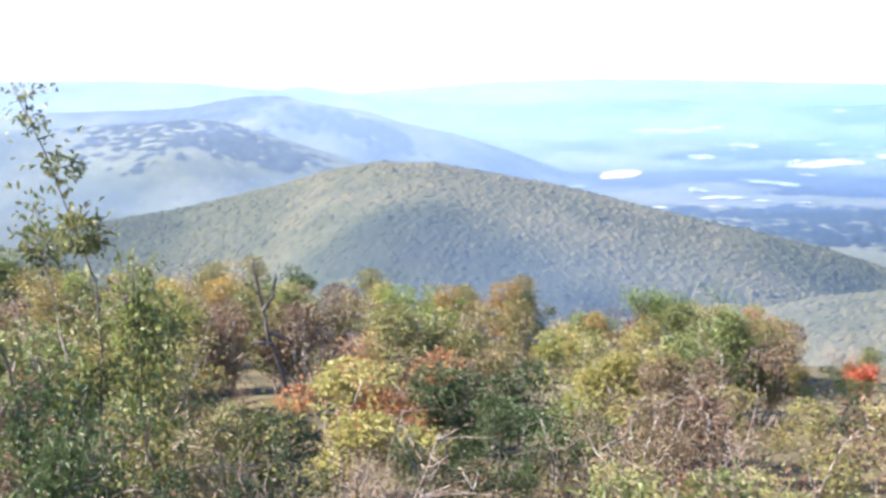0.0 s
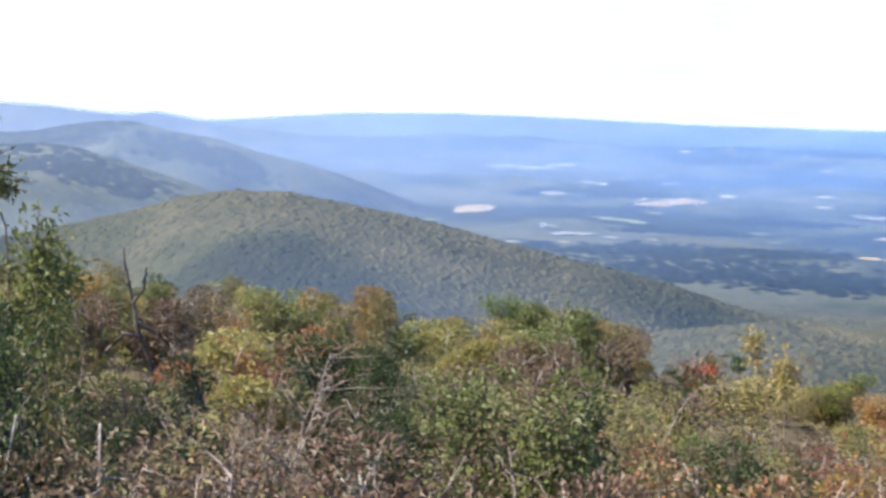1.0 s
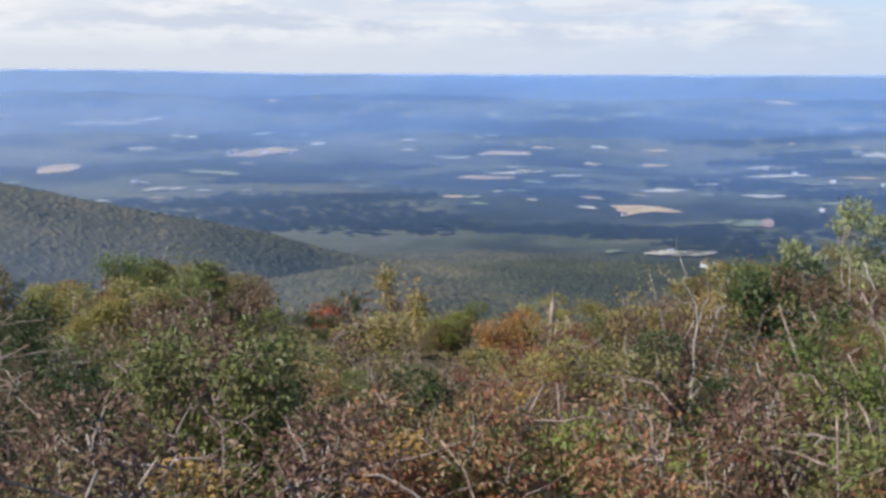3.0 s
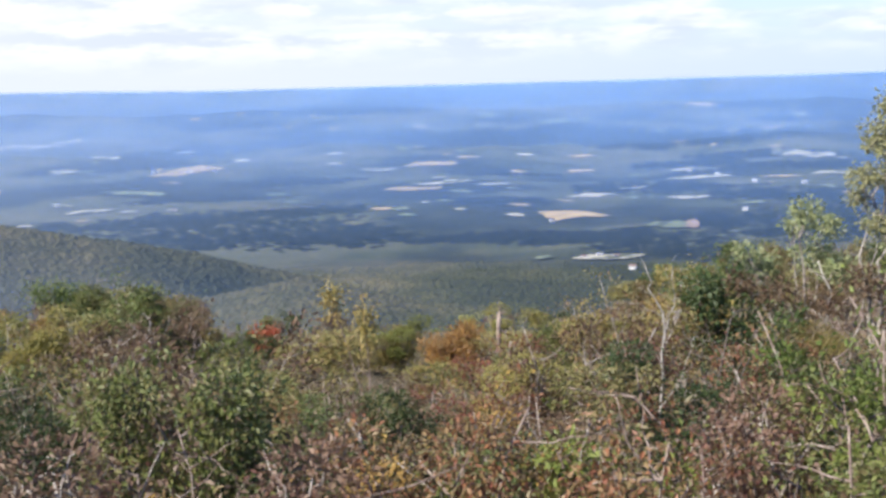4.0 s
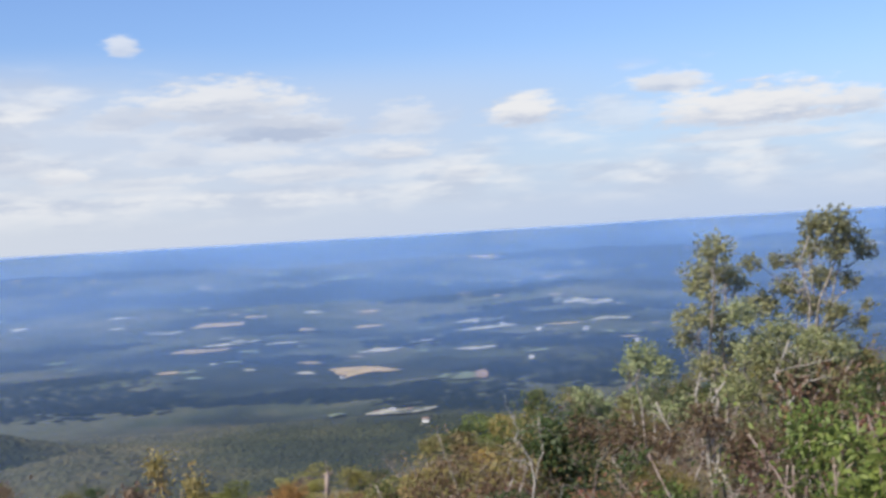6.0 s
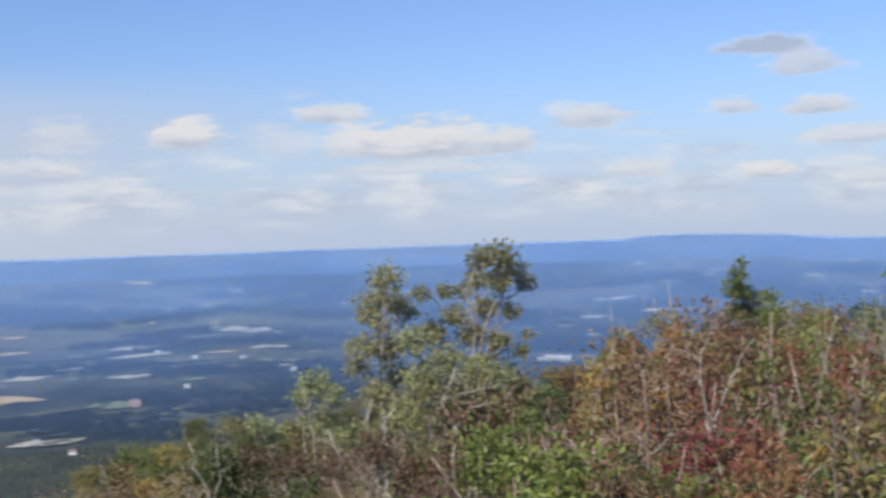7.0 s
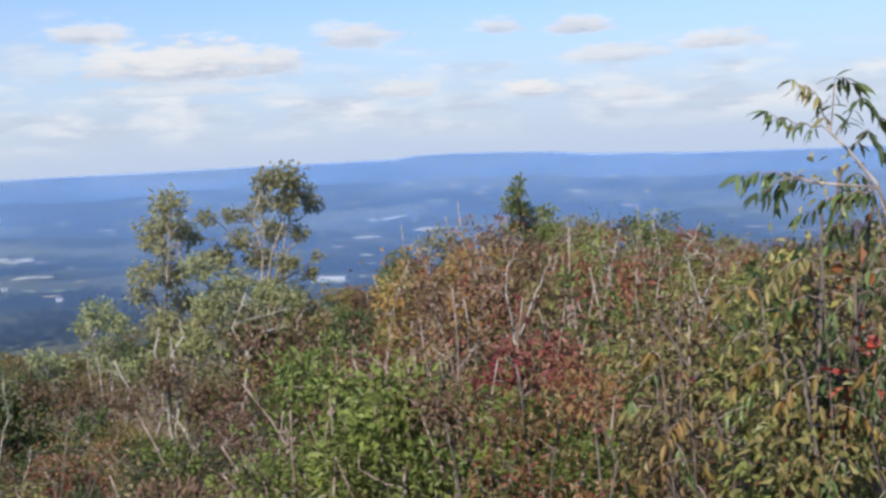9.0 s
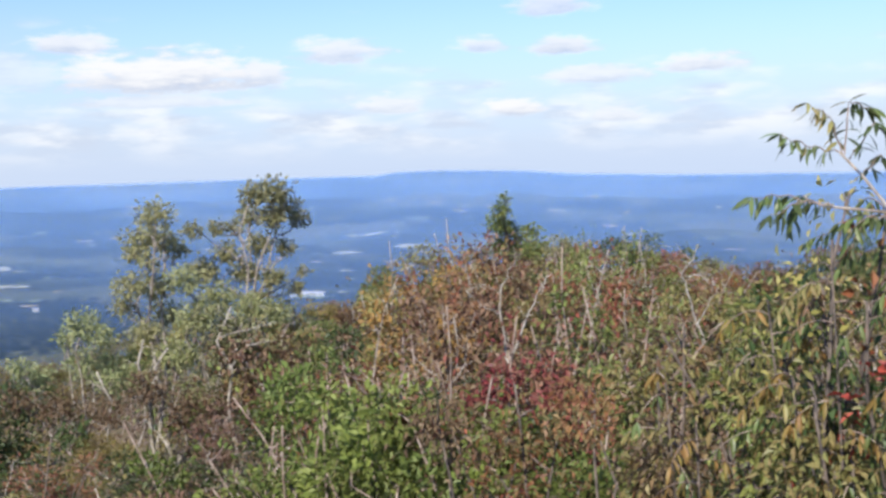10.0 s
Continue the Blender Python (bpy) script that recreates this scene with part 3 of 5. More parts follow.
for k, (a, el, long, deep, high, word) in enumerate((
        (80.0, -5.42, 46, 20, 7, BARN), (79.2, -5.45, 22, 14, 6, BARN), (63.4, -6.06, 15, 9, 5, BARN), (63.8, -4.80, 20, 12, 6, BARN), (65.9, -4.88, 18, 11, 5, BARN), (68.1, -5.5, 18, 11, 5, BARN),
        (62.2, -4.5, 22, 12, 6, BARN), (38.8, -3.78, 30, 16, 7, BARN), (37.3, -3.74, 22, 12, 6, BARN), (39.9, -3.74, 18, 10, 5, HOUSE), (33.1, -4.98, 20, 12, 6, BARN), (30.6, -4.36, 20, 10, 5, BARN),
        (57.0, -8.05, 13, 8, 4, BARN), (57.8, -8.1, 11, 8, 4, HOUSE), (56.3, -8.12, 11, 7, 4, HOUSE), (58.5, -8.62, 14, 9, 5, HOUSE), (54.9, -6.44, 14, 9, 5, HOUSE), (58.6, -5.05, 14, 9, 5, HOUSE),
        (61.0, -4.3, 16, 9, 5, HOUSE), (38.1, -5.42, 16, 9, 5, HOUSE))):
    building("barn" if word == BARN else "house", word, a, el, long if long > 40 else long * .5, deep * .5, high * (.6 if long > 40 else .55), GREY_ROOF if word == BARN else RED_ROOF, (k * 37) % 50 - 25)


# ---- woods, too many trees to count ----
BALL = bmesh.new()
bmesh.ops.create_icosphere(BALL, subdivisions=1, radius=1.0)
BALL_V = np.array([tuple(v.co) for v in BALL.verts])
BALL_F = np.array([[v.index for v in f.verts] for f in BALL.faces])
BALL.free()
def crowns(name, a, r, size, tall, mat, seed, label):
    """Tree crowns with uneven outlines, joined: one for each bearing and distance."""
    rs = np.random.RandomState(seed)
    free = np.ones(len(a), bool)
    for fa, fr, fw, fd in OPEN:
        free &= ((a - fa) / fw) ** 2 + ((r - fr) / fd) ** 2 > rs.uniform(0.25, 1.05, len(a))
    a, r, size = a[free], r[free], size[free]
    if mat is SHADED_CANOPY:
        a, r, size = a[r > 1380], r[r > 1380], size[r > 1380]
    n = len(a)
    c = np.stack([r * np.sin(np.radians(a)), r * np.cos(np.radians(a)), land(a, r)], -1)
    shape = BALL_V[None] * (1 + rs.uniform(-0.3, 0.3, (n, len(BALL_V), 1)))
    shape = shape * np.stack([size, size * rs.uniform(0.8, 1.25, n), size * tall * rs.uniform(0.7, 1.3, n)], -1)[:, None]
    V = (c[:, None] + shape).reshape(-1, 3)
    # every crown leans with the slope it stands on, sunk to its widest ring
    slope = land(np.degrees(np.arctan2(V[:, 0], V[:, 1])), np.hypot(V[:, 0], V[:, 1])) - np.repeat(c[:, 2], len(BALL_V))
    V[:, 2] += slope - 0.4 * tall * np.repeat(size, len(BALL_V))
    F = (np.arange(n)[:, None, None] * len(BALL_V) + BALL_F[None]).reshape(-1, 3)
    return tagged(mesh_object(name, V, F, mat), label, "woods", kind="stuff")


def spread(seed, count, a0, a1, r0, r1):
    rs = np.random.RandomState(seed)
    return rs.uniform(a0, a1, count), np.sqrt(rs.uniform(r0 * r0, r1 * r1, count)), rs


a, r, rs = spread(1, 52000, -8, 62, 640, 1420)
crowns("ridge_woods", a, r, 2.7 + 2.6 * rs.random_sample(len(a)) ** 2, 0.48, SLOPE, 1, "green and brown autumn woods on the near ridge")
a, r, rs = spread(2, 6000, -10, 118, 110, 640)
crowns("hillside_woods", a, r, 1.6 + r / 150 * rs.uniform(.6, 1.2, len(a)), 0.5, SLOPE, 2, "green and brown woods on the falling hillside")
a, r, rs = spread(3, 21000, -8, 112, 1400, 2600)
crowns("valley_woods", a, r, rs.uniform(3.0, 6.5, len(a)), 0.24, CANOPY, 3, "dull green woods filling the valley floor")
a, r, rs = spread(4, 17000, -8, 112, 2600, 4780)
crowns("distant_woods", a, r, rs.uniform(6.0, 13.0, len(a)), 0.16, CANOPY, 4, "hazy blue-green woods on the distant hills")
# dark woods that paint in cloud shadow: bearing, rise, half width, half depth in degrees
SHADE_PATCHES = [(35, -5.95, 5.5, .3), (41, -6.5, 6.5, .75), (46, -6.9, 3.5, .45), (52.5, -7.1, 4.0, .28), (56, -9.2, 2.2, .45), (59.5, -7.6, 3.0, .5), (52, -5.5, 2.6, .22), (54, -2.6, 5.5, .35), (61, -2.9, 4.5, .3),
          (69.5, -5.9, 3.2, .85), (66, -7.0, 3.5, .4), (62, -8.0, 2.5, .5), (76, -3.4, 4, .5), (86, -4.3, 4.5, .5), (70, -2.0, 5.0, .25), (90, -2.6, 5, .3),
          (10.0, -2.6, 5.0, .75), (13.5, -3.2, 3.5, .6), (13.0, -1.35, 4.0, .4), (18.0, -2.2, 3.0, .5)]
SHADE_PATCHES += [(60, -5.0, 4.0, .22), (64.5, -5.3, 3.5, .25), (66.5, -4.1, 4.0, .15), (63, -6.4, 3.5, .35), (58.5, -7.0, 3.0, .25), (76, -4.6, 4, .5)]
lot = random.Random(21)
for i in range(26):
    SHADE_PATCHES.append((lot.uniform(27, 102), -1.1 - 6.2 * lot.random() ** 1.3, lot.uniform(1.2, 4.5), lot.uniform(.07, .22)))
for k, (sa, se, sw, sd) in enumerate(SHADE_PATCHES):
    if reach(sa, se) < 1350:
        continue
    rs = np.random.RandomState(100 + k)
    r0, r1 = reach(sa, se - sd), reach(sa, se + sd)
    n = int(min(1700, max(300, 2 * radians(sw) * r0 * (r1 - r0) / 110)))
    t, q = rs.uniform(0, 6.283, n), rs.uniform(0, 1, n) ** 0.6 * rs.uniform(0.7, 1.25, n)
    crowns("pine_woods", sa + sw * q * np.cos(t), (r0 + r1) / 2 + (r1 - r0) / 2 * q * np.sin(t), rs.uniform(6, 11, n) * (0.7 + r0 / 4000), 0.25, SHADED_CANOPY, 200 + k,
           "dark blue-green valley woods with cloud shadow painted into their colour")




# ---- plants ----
def tube_mesh(runs, sides=5):
    """Tapered tubes along runs of (points, first radius, last radius)."""
    verts, faces = [], []
    for pts, ra, rb in runs:
        base, n = len(verts), len(pts)
        for i, p in enumerate(pts):
            d = (pts[min(i + 1, n - 1)] - pts[max(i - 1, 0)]).normalized()
            u = d.orthogonal().normalized()
            v = d.cross(u)
            r = ra + (rb - ra) * i / (n - 1)
            for k in range(sides):
                t = 2 * math.pi * k / sides
                verts.append(p + (u * math.cos(t) + v * math.sin(t)) * r)
        for i in range(n - 1):
            for k in range(sides):
                q = (k + 1) % sides
                faces.append((base + i * sides + k, base + i * sides + q, base + (i + 1) * sides + q, base + (i + 1) * sides + k))
        faces.append(tuple(base + (n - 1) * sides + k for k in range(sides)))
    return verts, faces


def crooked(rnd, start, way, length, count, bend=0.25, lift=0.0):
    """A crooked run of points from start along way."""
    pts, d = [start.copy()], way.normalized()
    for _ in range(count):
        d = (d + Vector((rnd.gauss(0, bend), rnd.gauss(0, bend), rnd.gauss(0, bend) + lift))).normalized()
        pts.append(pts[-1] + d * (length / count))
    return pts


def leaf_mesh(centres, ways, sizes, rs, aspect=0.5, fold=0.18, face=None):
    """Folded leaves: four corners each, laid along ways, turned roughly towards face."""
    n = len(centres)
    ways = ways / (np.linalg.norm(ways, axis=1, keepdims=True) + 1e-9)
    side = np.cross(ways, rs.normal(size=(n, 3)) if face is None else face + rs.normal(size=(n, 3)) * 0.45)
    side /= np.linalg.norm(side, axis=1, keepdims=True) + 1e-9
    up = np.cross(side, ways)
    s = sizes[:, None]
    V = np.stack([centres, centres + ways * s * 0.45 + side * s * aspect / 2 + up * s * fold,
                  centres + ways * s, centres + ways * s * 0.45 - side * s * aspect / 2 + up * s * fold], 1).reshape(-1, 3)
    i = np.arange(n)[:, None] * 4
    F = np.concatenate([i + [0, 1, 2], i + [0, 2, 3]])
    return V, F


def plant(name, seed, height, spread, stems, twigs, leaves, size, leaf, bark, stem_r=0.02, clump=0.16, droop=0.2, aspect=0.5, bare=0.25, straight=0.15, top=0.0, lobes=0, lobe=0.3):
    """A shrub or small tree: crooked stems, side branches, and leaves in clumps round the twigs."""
    rnd, rs = random.Random(seed), np.random.RandomState(seed)
    root = new(name)
    runs, tips = [], []
    for i in range(stems):
        t = 2 * math.pi * (i + rnd.random() * 0.7) / stems
        lean = spread / height * rnd.uniform(0.35, 1.0)
        way = Vector((math.cos(t) * lean, math.sin(t) * lean, 1.0))
        long = height * rnd.uniform(0.72, 1.0) * (1.0 if i else 1.05)
        run = crooked(rnd, Vector((math.cos(t), math.sin(t), 0)) * 0.06 * spread + Vector((0, 0, -0.1)), way, long, 9, straight, 0.06)
        stem_runs = [(run, stem_r * rnd.uniform(0.7, 1.2), stem_r * 0.25)]
        for j in range(twigs):
            k = rnd.uniform(bare, 1.0) * (len(run) - 1)
            p = run[int(k)].lerp(run[min(int(k) + 1, len(run) - 1)], k % 1)
            w = Vector((rnd.gauss(0, 1), rnd.gauss(0, 1), rnd.uniform(0.1, 1.1)))
            twig = crooked(rnd, p, w, spread * rnd.uniform(0.25, 0.6) * (1.15 - 0.5 * k / 9), 4, 0.3, 0.05)
            stem_runs.append((twig, stem_r * 0.36, stem_r * 0.12))
            tips += twig[2:]
        tips += run[-2:]
        v, f = tube_mesh(stem_runs, 5)
        mesh_object("stem", v, f, BARK[bark], root, True)
    tips = np.array([tuple(p) for p in tips])
    if leaves:
        weight = rs.gamma(0.42, 1.0, len(tips)) * (0.25 + np.clip(tips[:, 2] / height, 0, 1)) ** (1.7 + top)
        pick = rs.choice(len(tips), leaves, p=weight / weight.sum())
        off = np.clip(rs.normal(size=(leaves, 3)), -1.5, 1.5) * clump * rs.uniform(0.4, 1.3, (leaves, 1))
        if lobes:
            # most leaves sit on the outside of rounded tufts at the ends of the branches
            high = np.clip(tips[:, 2] / height, 0.05, 1) ** (1.5 + top)
            heart = tips[rs.choice(len(tips), min(lobes, len(tips)), replace=False, p=high / high.sum())]
            wide = lobe * rs.uniform(0.55, 1.25, len(heart))
            which = rs.choice(len(heart), leaves, p=wide**2 / (wide**2).sum())
            shell = rs.normal(size=(leaves, 3))
            shell *= (rs.uniform(0.35, 1.0, leaves) ** 0.6 / np.linalg.norm(shell, axis=1))[:, None]
            inside = rs.random_sample(leaves) < 0.66
            tips_at = np.where(inside[:, None], heart[which], tips[pick])
            off = np.where(inside[:, None], shell * wide[which][:, None] * [1, 1, 0.7], off)
            c = tips_at + off
        else:
            c = tips[pick] + off
        keep = (c[:, 2] > 0.05) & (c[:, 2] < np.quantile(c[:, 2], 0.995) + 0.02)
        c, off = c[keep], off[keep]
        ways = off / clump + rs.normal(size=c.shape) * 0.8 + [0, 0, -droop]
        out = (c - [0, 0, height * 0.45]) / [spread, spread, height * 0.5]
        out = out / (np.linalg.norm(out, axis=1, keepdims=True) + .3) + off / clump * 0.35 + [0, 0, 0.75]
        V, F = leaf_mesh(c, ways, size * rs.uniform(0.6, 1.25, len(c)), rs, aspect, face=out)
        mesh_object("foliage", V, F, LEAF[leaf], root)
    return root


MIXED = {}


def kind(key, label, category, builder, count):
    """Some models of one kind of plant, kept below as patterns to copy."""
    MIXED[key] = [tagged(builder(s), label, category, key) for s in range(count)]


def shrub(seed, leaf, bark, tall=2.4, spread=1.1, leaves=1.0, **more):
    """Small-leaved close to the overlook (even seeds), coarser further down the slope."""
    near = seed % 2 == 0
    return plant("shrub" if leaf in ("green", "bright", "dark", "yellow") else "bush", seed, tall, spread, more.pop("stems", 7), more.pop("twigs", 14 if near else 10),
                 int((9000 if near else 4200) * leaves), .042 if near else .082, leaf, bark, clump=more.pop("clump", .11 if near else .15), lobes=more.pop("lobes", 16 if near else 12), lobe=more.pop("lobe", .22 if near else .32), **more)


kind("green shrubs", "leafy green shrub in a mountain thicket", "shrub", lambda s: shrub(10 + s, "green", "twig"), 4)
kind("bright green shrubs", "bright green leafy shrub in sunlight", "shrub", lambda s: shrub(20 + s, "bright", "twig"), 2)
kind("yellowing shrubs", "yellow-green shrub turning in autumn", "shrub", lambda s: shrub(30 + s, "yellow", "grey", 2.6, 1.2), 4)
kind("olive shrubs", "olive and brown bush, thinly leaved", "bush", lambda s: shrub(40 + s, "olive", "twig", 2.4, 1.15, .8), 4)
kind("brown shrubs", "brown-leaved autumn bush with bare twigs", "bush", lambda s: shrub(50 + s, "brown", "grey", 2.3, 1.15, .62), 4)
kind("rusty shrubs", "rust-red autumn bush with curling leaves", "bush", lambda s: shrub(60 + s, "rust", "twig", 2.3, 1.1, .8), 4)
kind("orange shrubs", "orange autumn bush in the thicket", "bush", lambda s: shrub(70 + s, "orange", "twig", 2.6, 1.0), 2)
kind("bare shrubs", "grey leafless bush of fine twigs", "bush", lambda s: shrub(80 + s, "brown", "twig", 2.4, 1.1, .07, stems=8, twigs=24, stem_r=.013, clump=.2, lobes=0), 2)
# very dark leaves put the thicket's shaded hollows into colour
kind("dark shrubs", "dark green shrub with deep shade painted into its leaves", "shrub", lambda s: shrub(90 + s, "dark", "dark", 2.6, 1.1), 2)

# rise of the thicket's top edge, by bearing
EDGE = [(-20, -6.5), (5, -7.2), (11.4, -7.9), (16, -8.2), (21, -8.2), (25, -8.7), (27.8, -9.4), (29.6, -9.0), (33.9, -8.8), (36.5, -9.4), (39, -10.4), (42, -10.6),
        (47.7, -10.8), (50, -11.0), (54.6, -10.4), (58.5, -9.2), (62, -8.4), (65, -8.0), (68, -7.6), (73, -6.5), (79.3, -6.0), (81, -5.8), (83, -4.9), (85, -4.3),
        (89.4, -3.6), (95.5, -3.8), (97, -4.8), (100, -4.8), (106, -4.0), (125, -4.0)]


# where one stands when looking at a bearing
STAND = [(0, 1.0, -.9), (30, .7, -1.1), (45, .3, -.85), (55, .1, -.1), (65, -.1, .3), (80, -.28, .5), (105, -.2, .75)]


def spot(a, r):
    """Bearing and distance, from the middle of the overlook, of a place seen from where one stands."""
    x = float(np.interp(a, [s[0] for s in STAND], [s[1] for s in STAND])) + r * math.sin(radians(a))
    y = float(np.interp(a, [s[0] for s in STAND], [s[2] for s in STAND])) + r * math.cos(radians(a))
    return math.degrees(math.atan2(x, y)), math.hypot(x, y)


def set_plant(model, a, r, top_rise, wide=1.0, turn=0.0):
    """Stand a copy of a plant on the slope so that its top reaches the given rise from the overlook."""
    foot = at(*spot(a, r), -0.05)
    tall = EYE + r * math.tan(radians(top_rise)) - foot.z
    s = max(0.3, tall / model["tall"])
    w = wide * (0.35 + 0.65 * s) if wide > 0 else -wide
    return copy_thing(model, Matrix.Translation(foot) @ Matrix.Rotation(turn, 4, "Z") @ Matrix.Diagonal((w, w, s, 1)))


def leaf_points(ob):
    """The corners of a plant's leaves, or of its wood where it has none."""
    child = max(ob.children, key=lambda c: (c.name.startswith("foliage"), len(c.data.vertices)))
    co = np.empty(len(child.data.vertices) * 3)
    child.data.vertices.foreach_get("co", co)
    return co.reshape(-1, 3)


def height_of(ob, share=0.996):
    """Height below which that share of a plant's leaves hang."""
    return float(np.quantile(leaf_points(ob)[:, 2], share))


def measure_models():
    for models in MIXED.values():
        for m in models:
            m["tall"] = height_of(m) * 0.92


measure_models()


def pick(a, r, rnd):
    """Which kind grows where: yellow-green on the left, brown in the middle, rusty on the right."""
    left, right = max(0, 1 - abs(a - 14) / 22), min(1, max(0, (a - 70) / 15))
    mid = max(0, 1 - left - right)
    far = min(1, max(0, (r - 12) / 14))
    weights = {"green shrubs": .7 + .2 * left + 1.8 * right + .7 * mid * far, "bright green shrubs": .12 + .6 * right, "yellowing shrubs": .12 + 2.0 * left * max(far, .35 * (r > 8)) + 2.0 * mid * far,
               "olive shrubs": 1.5 + 1.4 * left - .6 * mid + .8 * far, "brown shrubs": .7 + .4 * left + 3.4 * mid * (1 - .75 * far) + 1.0 * right, "rusty shrubs": .02 + 1.2 * mid * (1 - far) * (a > 34) + 1.4 * right,
               "orange shrubs": .12 + .35 * far + .5 * left, "bare shrubs": 1.6 + .6 * mid, "dark shrubs": .5 - .35 * left + .3 * mid}
    return rnd.choice(MIXED[rnd.choices(list(weights), list(weights.values()))[0]][0 if r < 17 else 1::2])


def edge(a):
    return float(np.interp(a, [p[0] for p in EDGE], [p[1] for p in EDGE]))


# low growth in front of plants that stand out: bearings, distance, highest rise
CLEARINGS = [(11.0, 17.5, 30.5, -12.3), (41.3, 43.7, 35, -11.2), (45.0, 48.0, 21.5, -10.9), (52.0, 54.6, 25.5, -11.9), (59.0, 64.5, 11.8, -16.0), (37.0, 46.0, 8.6, -16.0),
             (65.5, 73.0, 16.3, -12.2), (73.0, 79.5, 16.3, -10.6), (79.5, 86.5, 8.1, -10.5), (87.5, 93.0, 6.7, -7.0), (80.0, 90.0, 12.0, -5.6)]


def thicket():
    rnd = random.Random(5)
    for r, below, gap in ((54, -.1, 2.5), (42, 0.0, 2.7), (33, .35, 3.0), (26, .9, 3.4), (20, 1.7, 3.9), (15.5, 2.7, 4.6), (12, 4.0, 5.4), (9.3, 5.6, 6.3), (7.3, 7.6, 7.6)):
        a = -12.0
        while a < 118:
            b, q = a + rnd.uniform(-.3, .3) * gap, r * rnd.uniform(.9, 1.1)
            top = edge(b) - below + rnd.uniform(-.45 if r > 30 else -1.0, .35) * (1 + 9 / r)
            for a0, a1, far, most in CLEARINGS:
                if a0 < b < a1 and q < far:
                    top = min(top, most)
            model, wide, turn = pick(b, q, rnd), rnd.uniform(1.0, 1.3), rnd.uniform(0, 6.28)
            if EYE + q * math.tan(radians(top)) - float(land(*spot(b, q))) > 0.5:
                set_plant(model, b, q, top, wide, turn)
            a += gap * rnd.uniform(.75, 1.2) * (.72 if a < 38 and 18 < r < 40 else 1.0)


thicket()

for models in MIXED.values():
    for m in models:
        for c in list(m.children):
            bpy.data.objects.remove(c)
        bpy.data.objects.remove(m)


# ---- plants that stand out ----
def own_plant(name, label, category, a, r, top_rise, wide, seed, leaf, bark, group="", **more):
    """A plant of its own, as tall as its top's rise asks, with its spread in metres."""
    foot = at(a, r, -0.05) if more.pop("fixed", False) else at(*spot(a, r), -0.05)
    tall = (EYE + r * math.tan(radians(top_rise)) - foot.z)
    ob = plant(name, seed, tall / 1.0, wide, more.pop("stems", 3), more.pop("twigs", 12), more.pop("leaves", 1800), more.pop("size", .08), leaf, bark, **more)
    high = height_of(ob)
    co = leaf_points(ob)
    mid = co[co[:, 2] > high * 0.72].mean(0)
    ob.matrix_basis = Matrix.Translation(foot - Vector((mid[0], mid[1], 0))) @ Matrix.Diagonal((1, 1, tall / high, 1))
    return tagged(ob, label, category, group)


def runs_to_object(name, runs, bark, label, category, foot, thick=1.0, parts=("trunk", "branch")):
    """Bare wood: the first run is the trunk, every other a branch."""
    root = new(name)
    for i, (pts, ra, rb) in enumerate(runs):
        rnd = random.Random(len(runs) * 31 + i)
        fine = []
        for p, q in zip(pts, pts[1:]):
            for k in range(3):
                fine.append(Vector(p).lerp(Vector(q), k / 3) + Vector([rnd.gauss(0, .012) for _ in range(3)]))
        fine.append(Vector(pts[-1]))
        v, f = tube_mesh([(fine, ra * .36 * thick, rb * .45 * thick)], 6)
        wood = mesh_object(parts[0] if i == 0 else parts[1], v, f, BARK[bark], root, True)
        twigs = []
        for _ in range(4):
            p = fine[rnd.randrange(len(fine) // 3, len(fine))]
            twigs.append((crooked(rnd, p, Vector((rnd.gauss(0, 1), rnd.gauss(0, .6), rnd.uniform(-.1, 1))), rnd.uniform(.12, .35), 4, .3), max(.0025, rb * .3 * thick), .0015))
        for run in twigs:
            v, f = tube_mesh([run], 4)
            mesh_object("twig", v, f, BARK[bark], wood, True)
    root.matrix_basis = foot
    return tagged(root, label, category)


def across(a, r, z=0.0):
    """A frame standing on the slope whose x runs to the right and y away, as seen from the overlook."""
    return Matrix.Translation(at(a, r, z)) @ Matrix.Rotation(radians(-a), 4, "Z")


def rise_frame(a, r, rise):
    """The same, with its origin at a rise from the eye."""
    p = toward(a) * r
    return Matrix.Translation((p.x, p.y, EYE + r * math.tan(radians(rise)))) @ Matrix.Rotation(radians(-a), 4, "Z")


# the tree at the far left, dark leaves on a slim trunk
own_plant("broadleaf_tree", "slim green tree with clustered leaves", "tree", 5.9, 13.5, 2.4, .55, 301, "green", "dark", stems=3, twigs=16, leaves=4200, size=.085, stem_r=.025, clump=.15, bare=.2, top=-.5, lobes=22, lobe=.22)
own_plant("broadleaf_tree", "thin green sapling with sparse leaves", "tree", 10.6, 15, -4.5, .6, 302, "green", "dark", stems=4, twigs=10, leaves=1900, size=.09, stem_r=.02, clump=.15, bare=.45)
# the dark left corner: its shade is painted with these shrubs' leaves
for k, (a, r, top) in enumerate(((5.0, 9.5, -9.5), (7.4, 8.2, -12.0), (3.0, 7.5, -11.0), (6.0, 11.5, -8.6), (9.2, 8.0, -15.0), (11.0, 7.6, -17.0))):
    own_plant("shrub", "dark green shrub with deep shade painted into its leaves", "shrub", a, r, top, .75, 310 + k, "dark", "dark", "dark shrubs", stems=7, twigs=10, leaves=5200, size=.06, clump=.12)
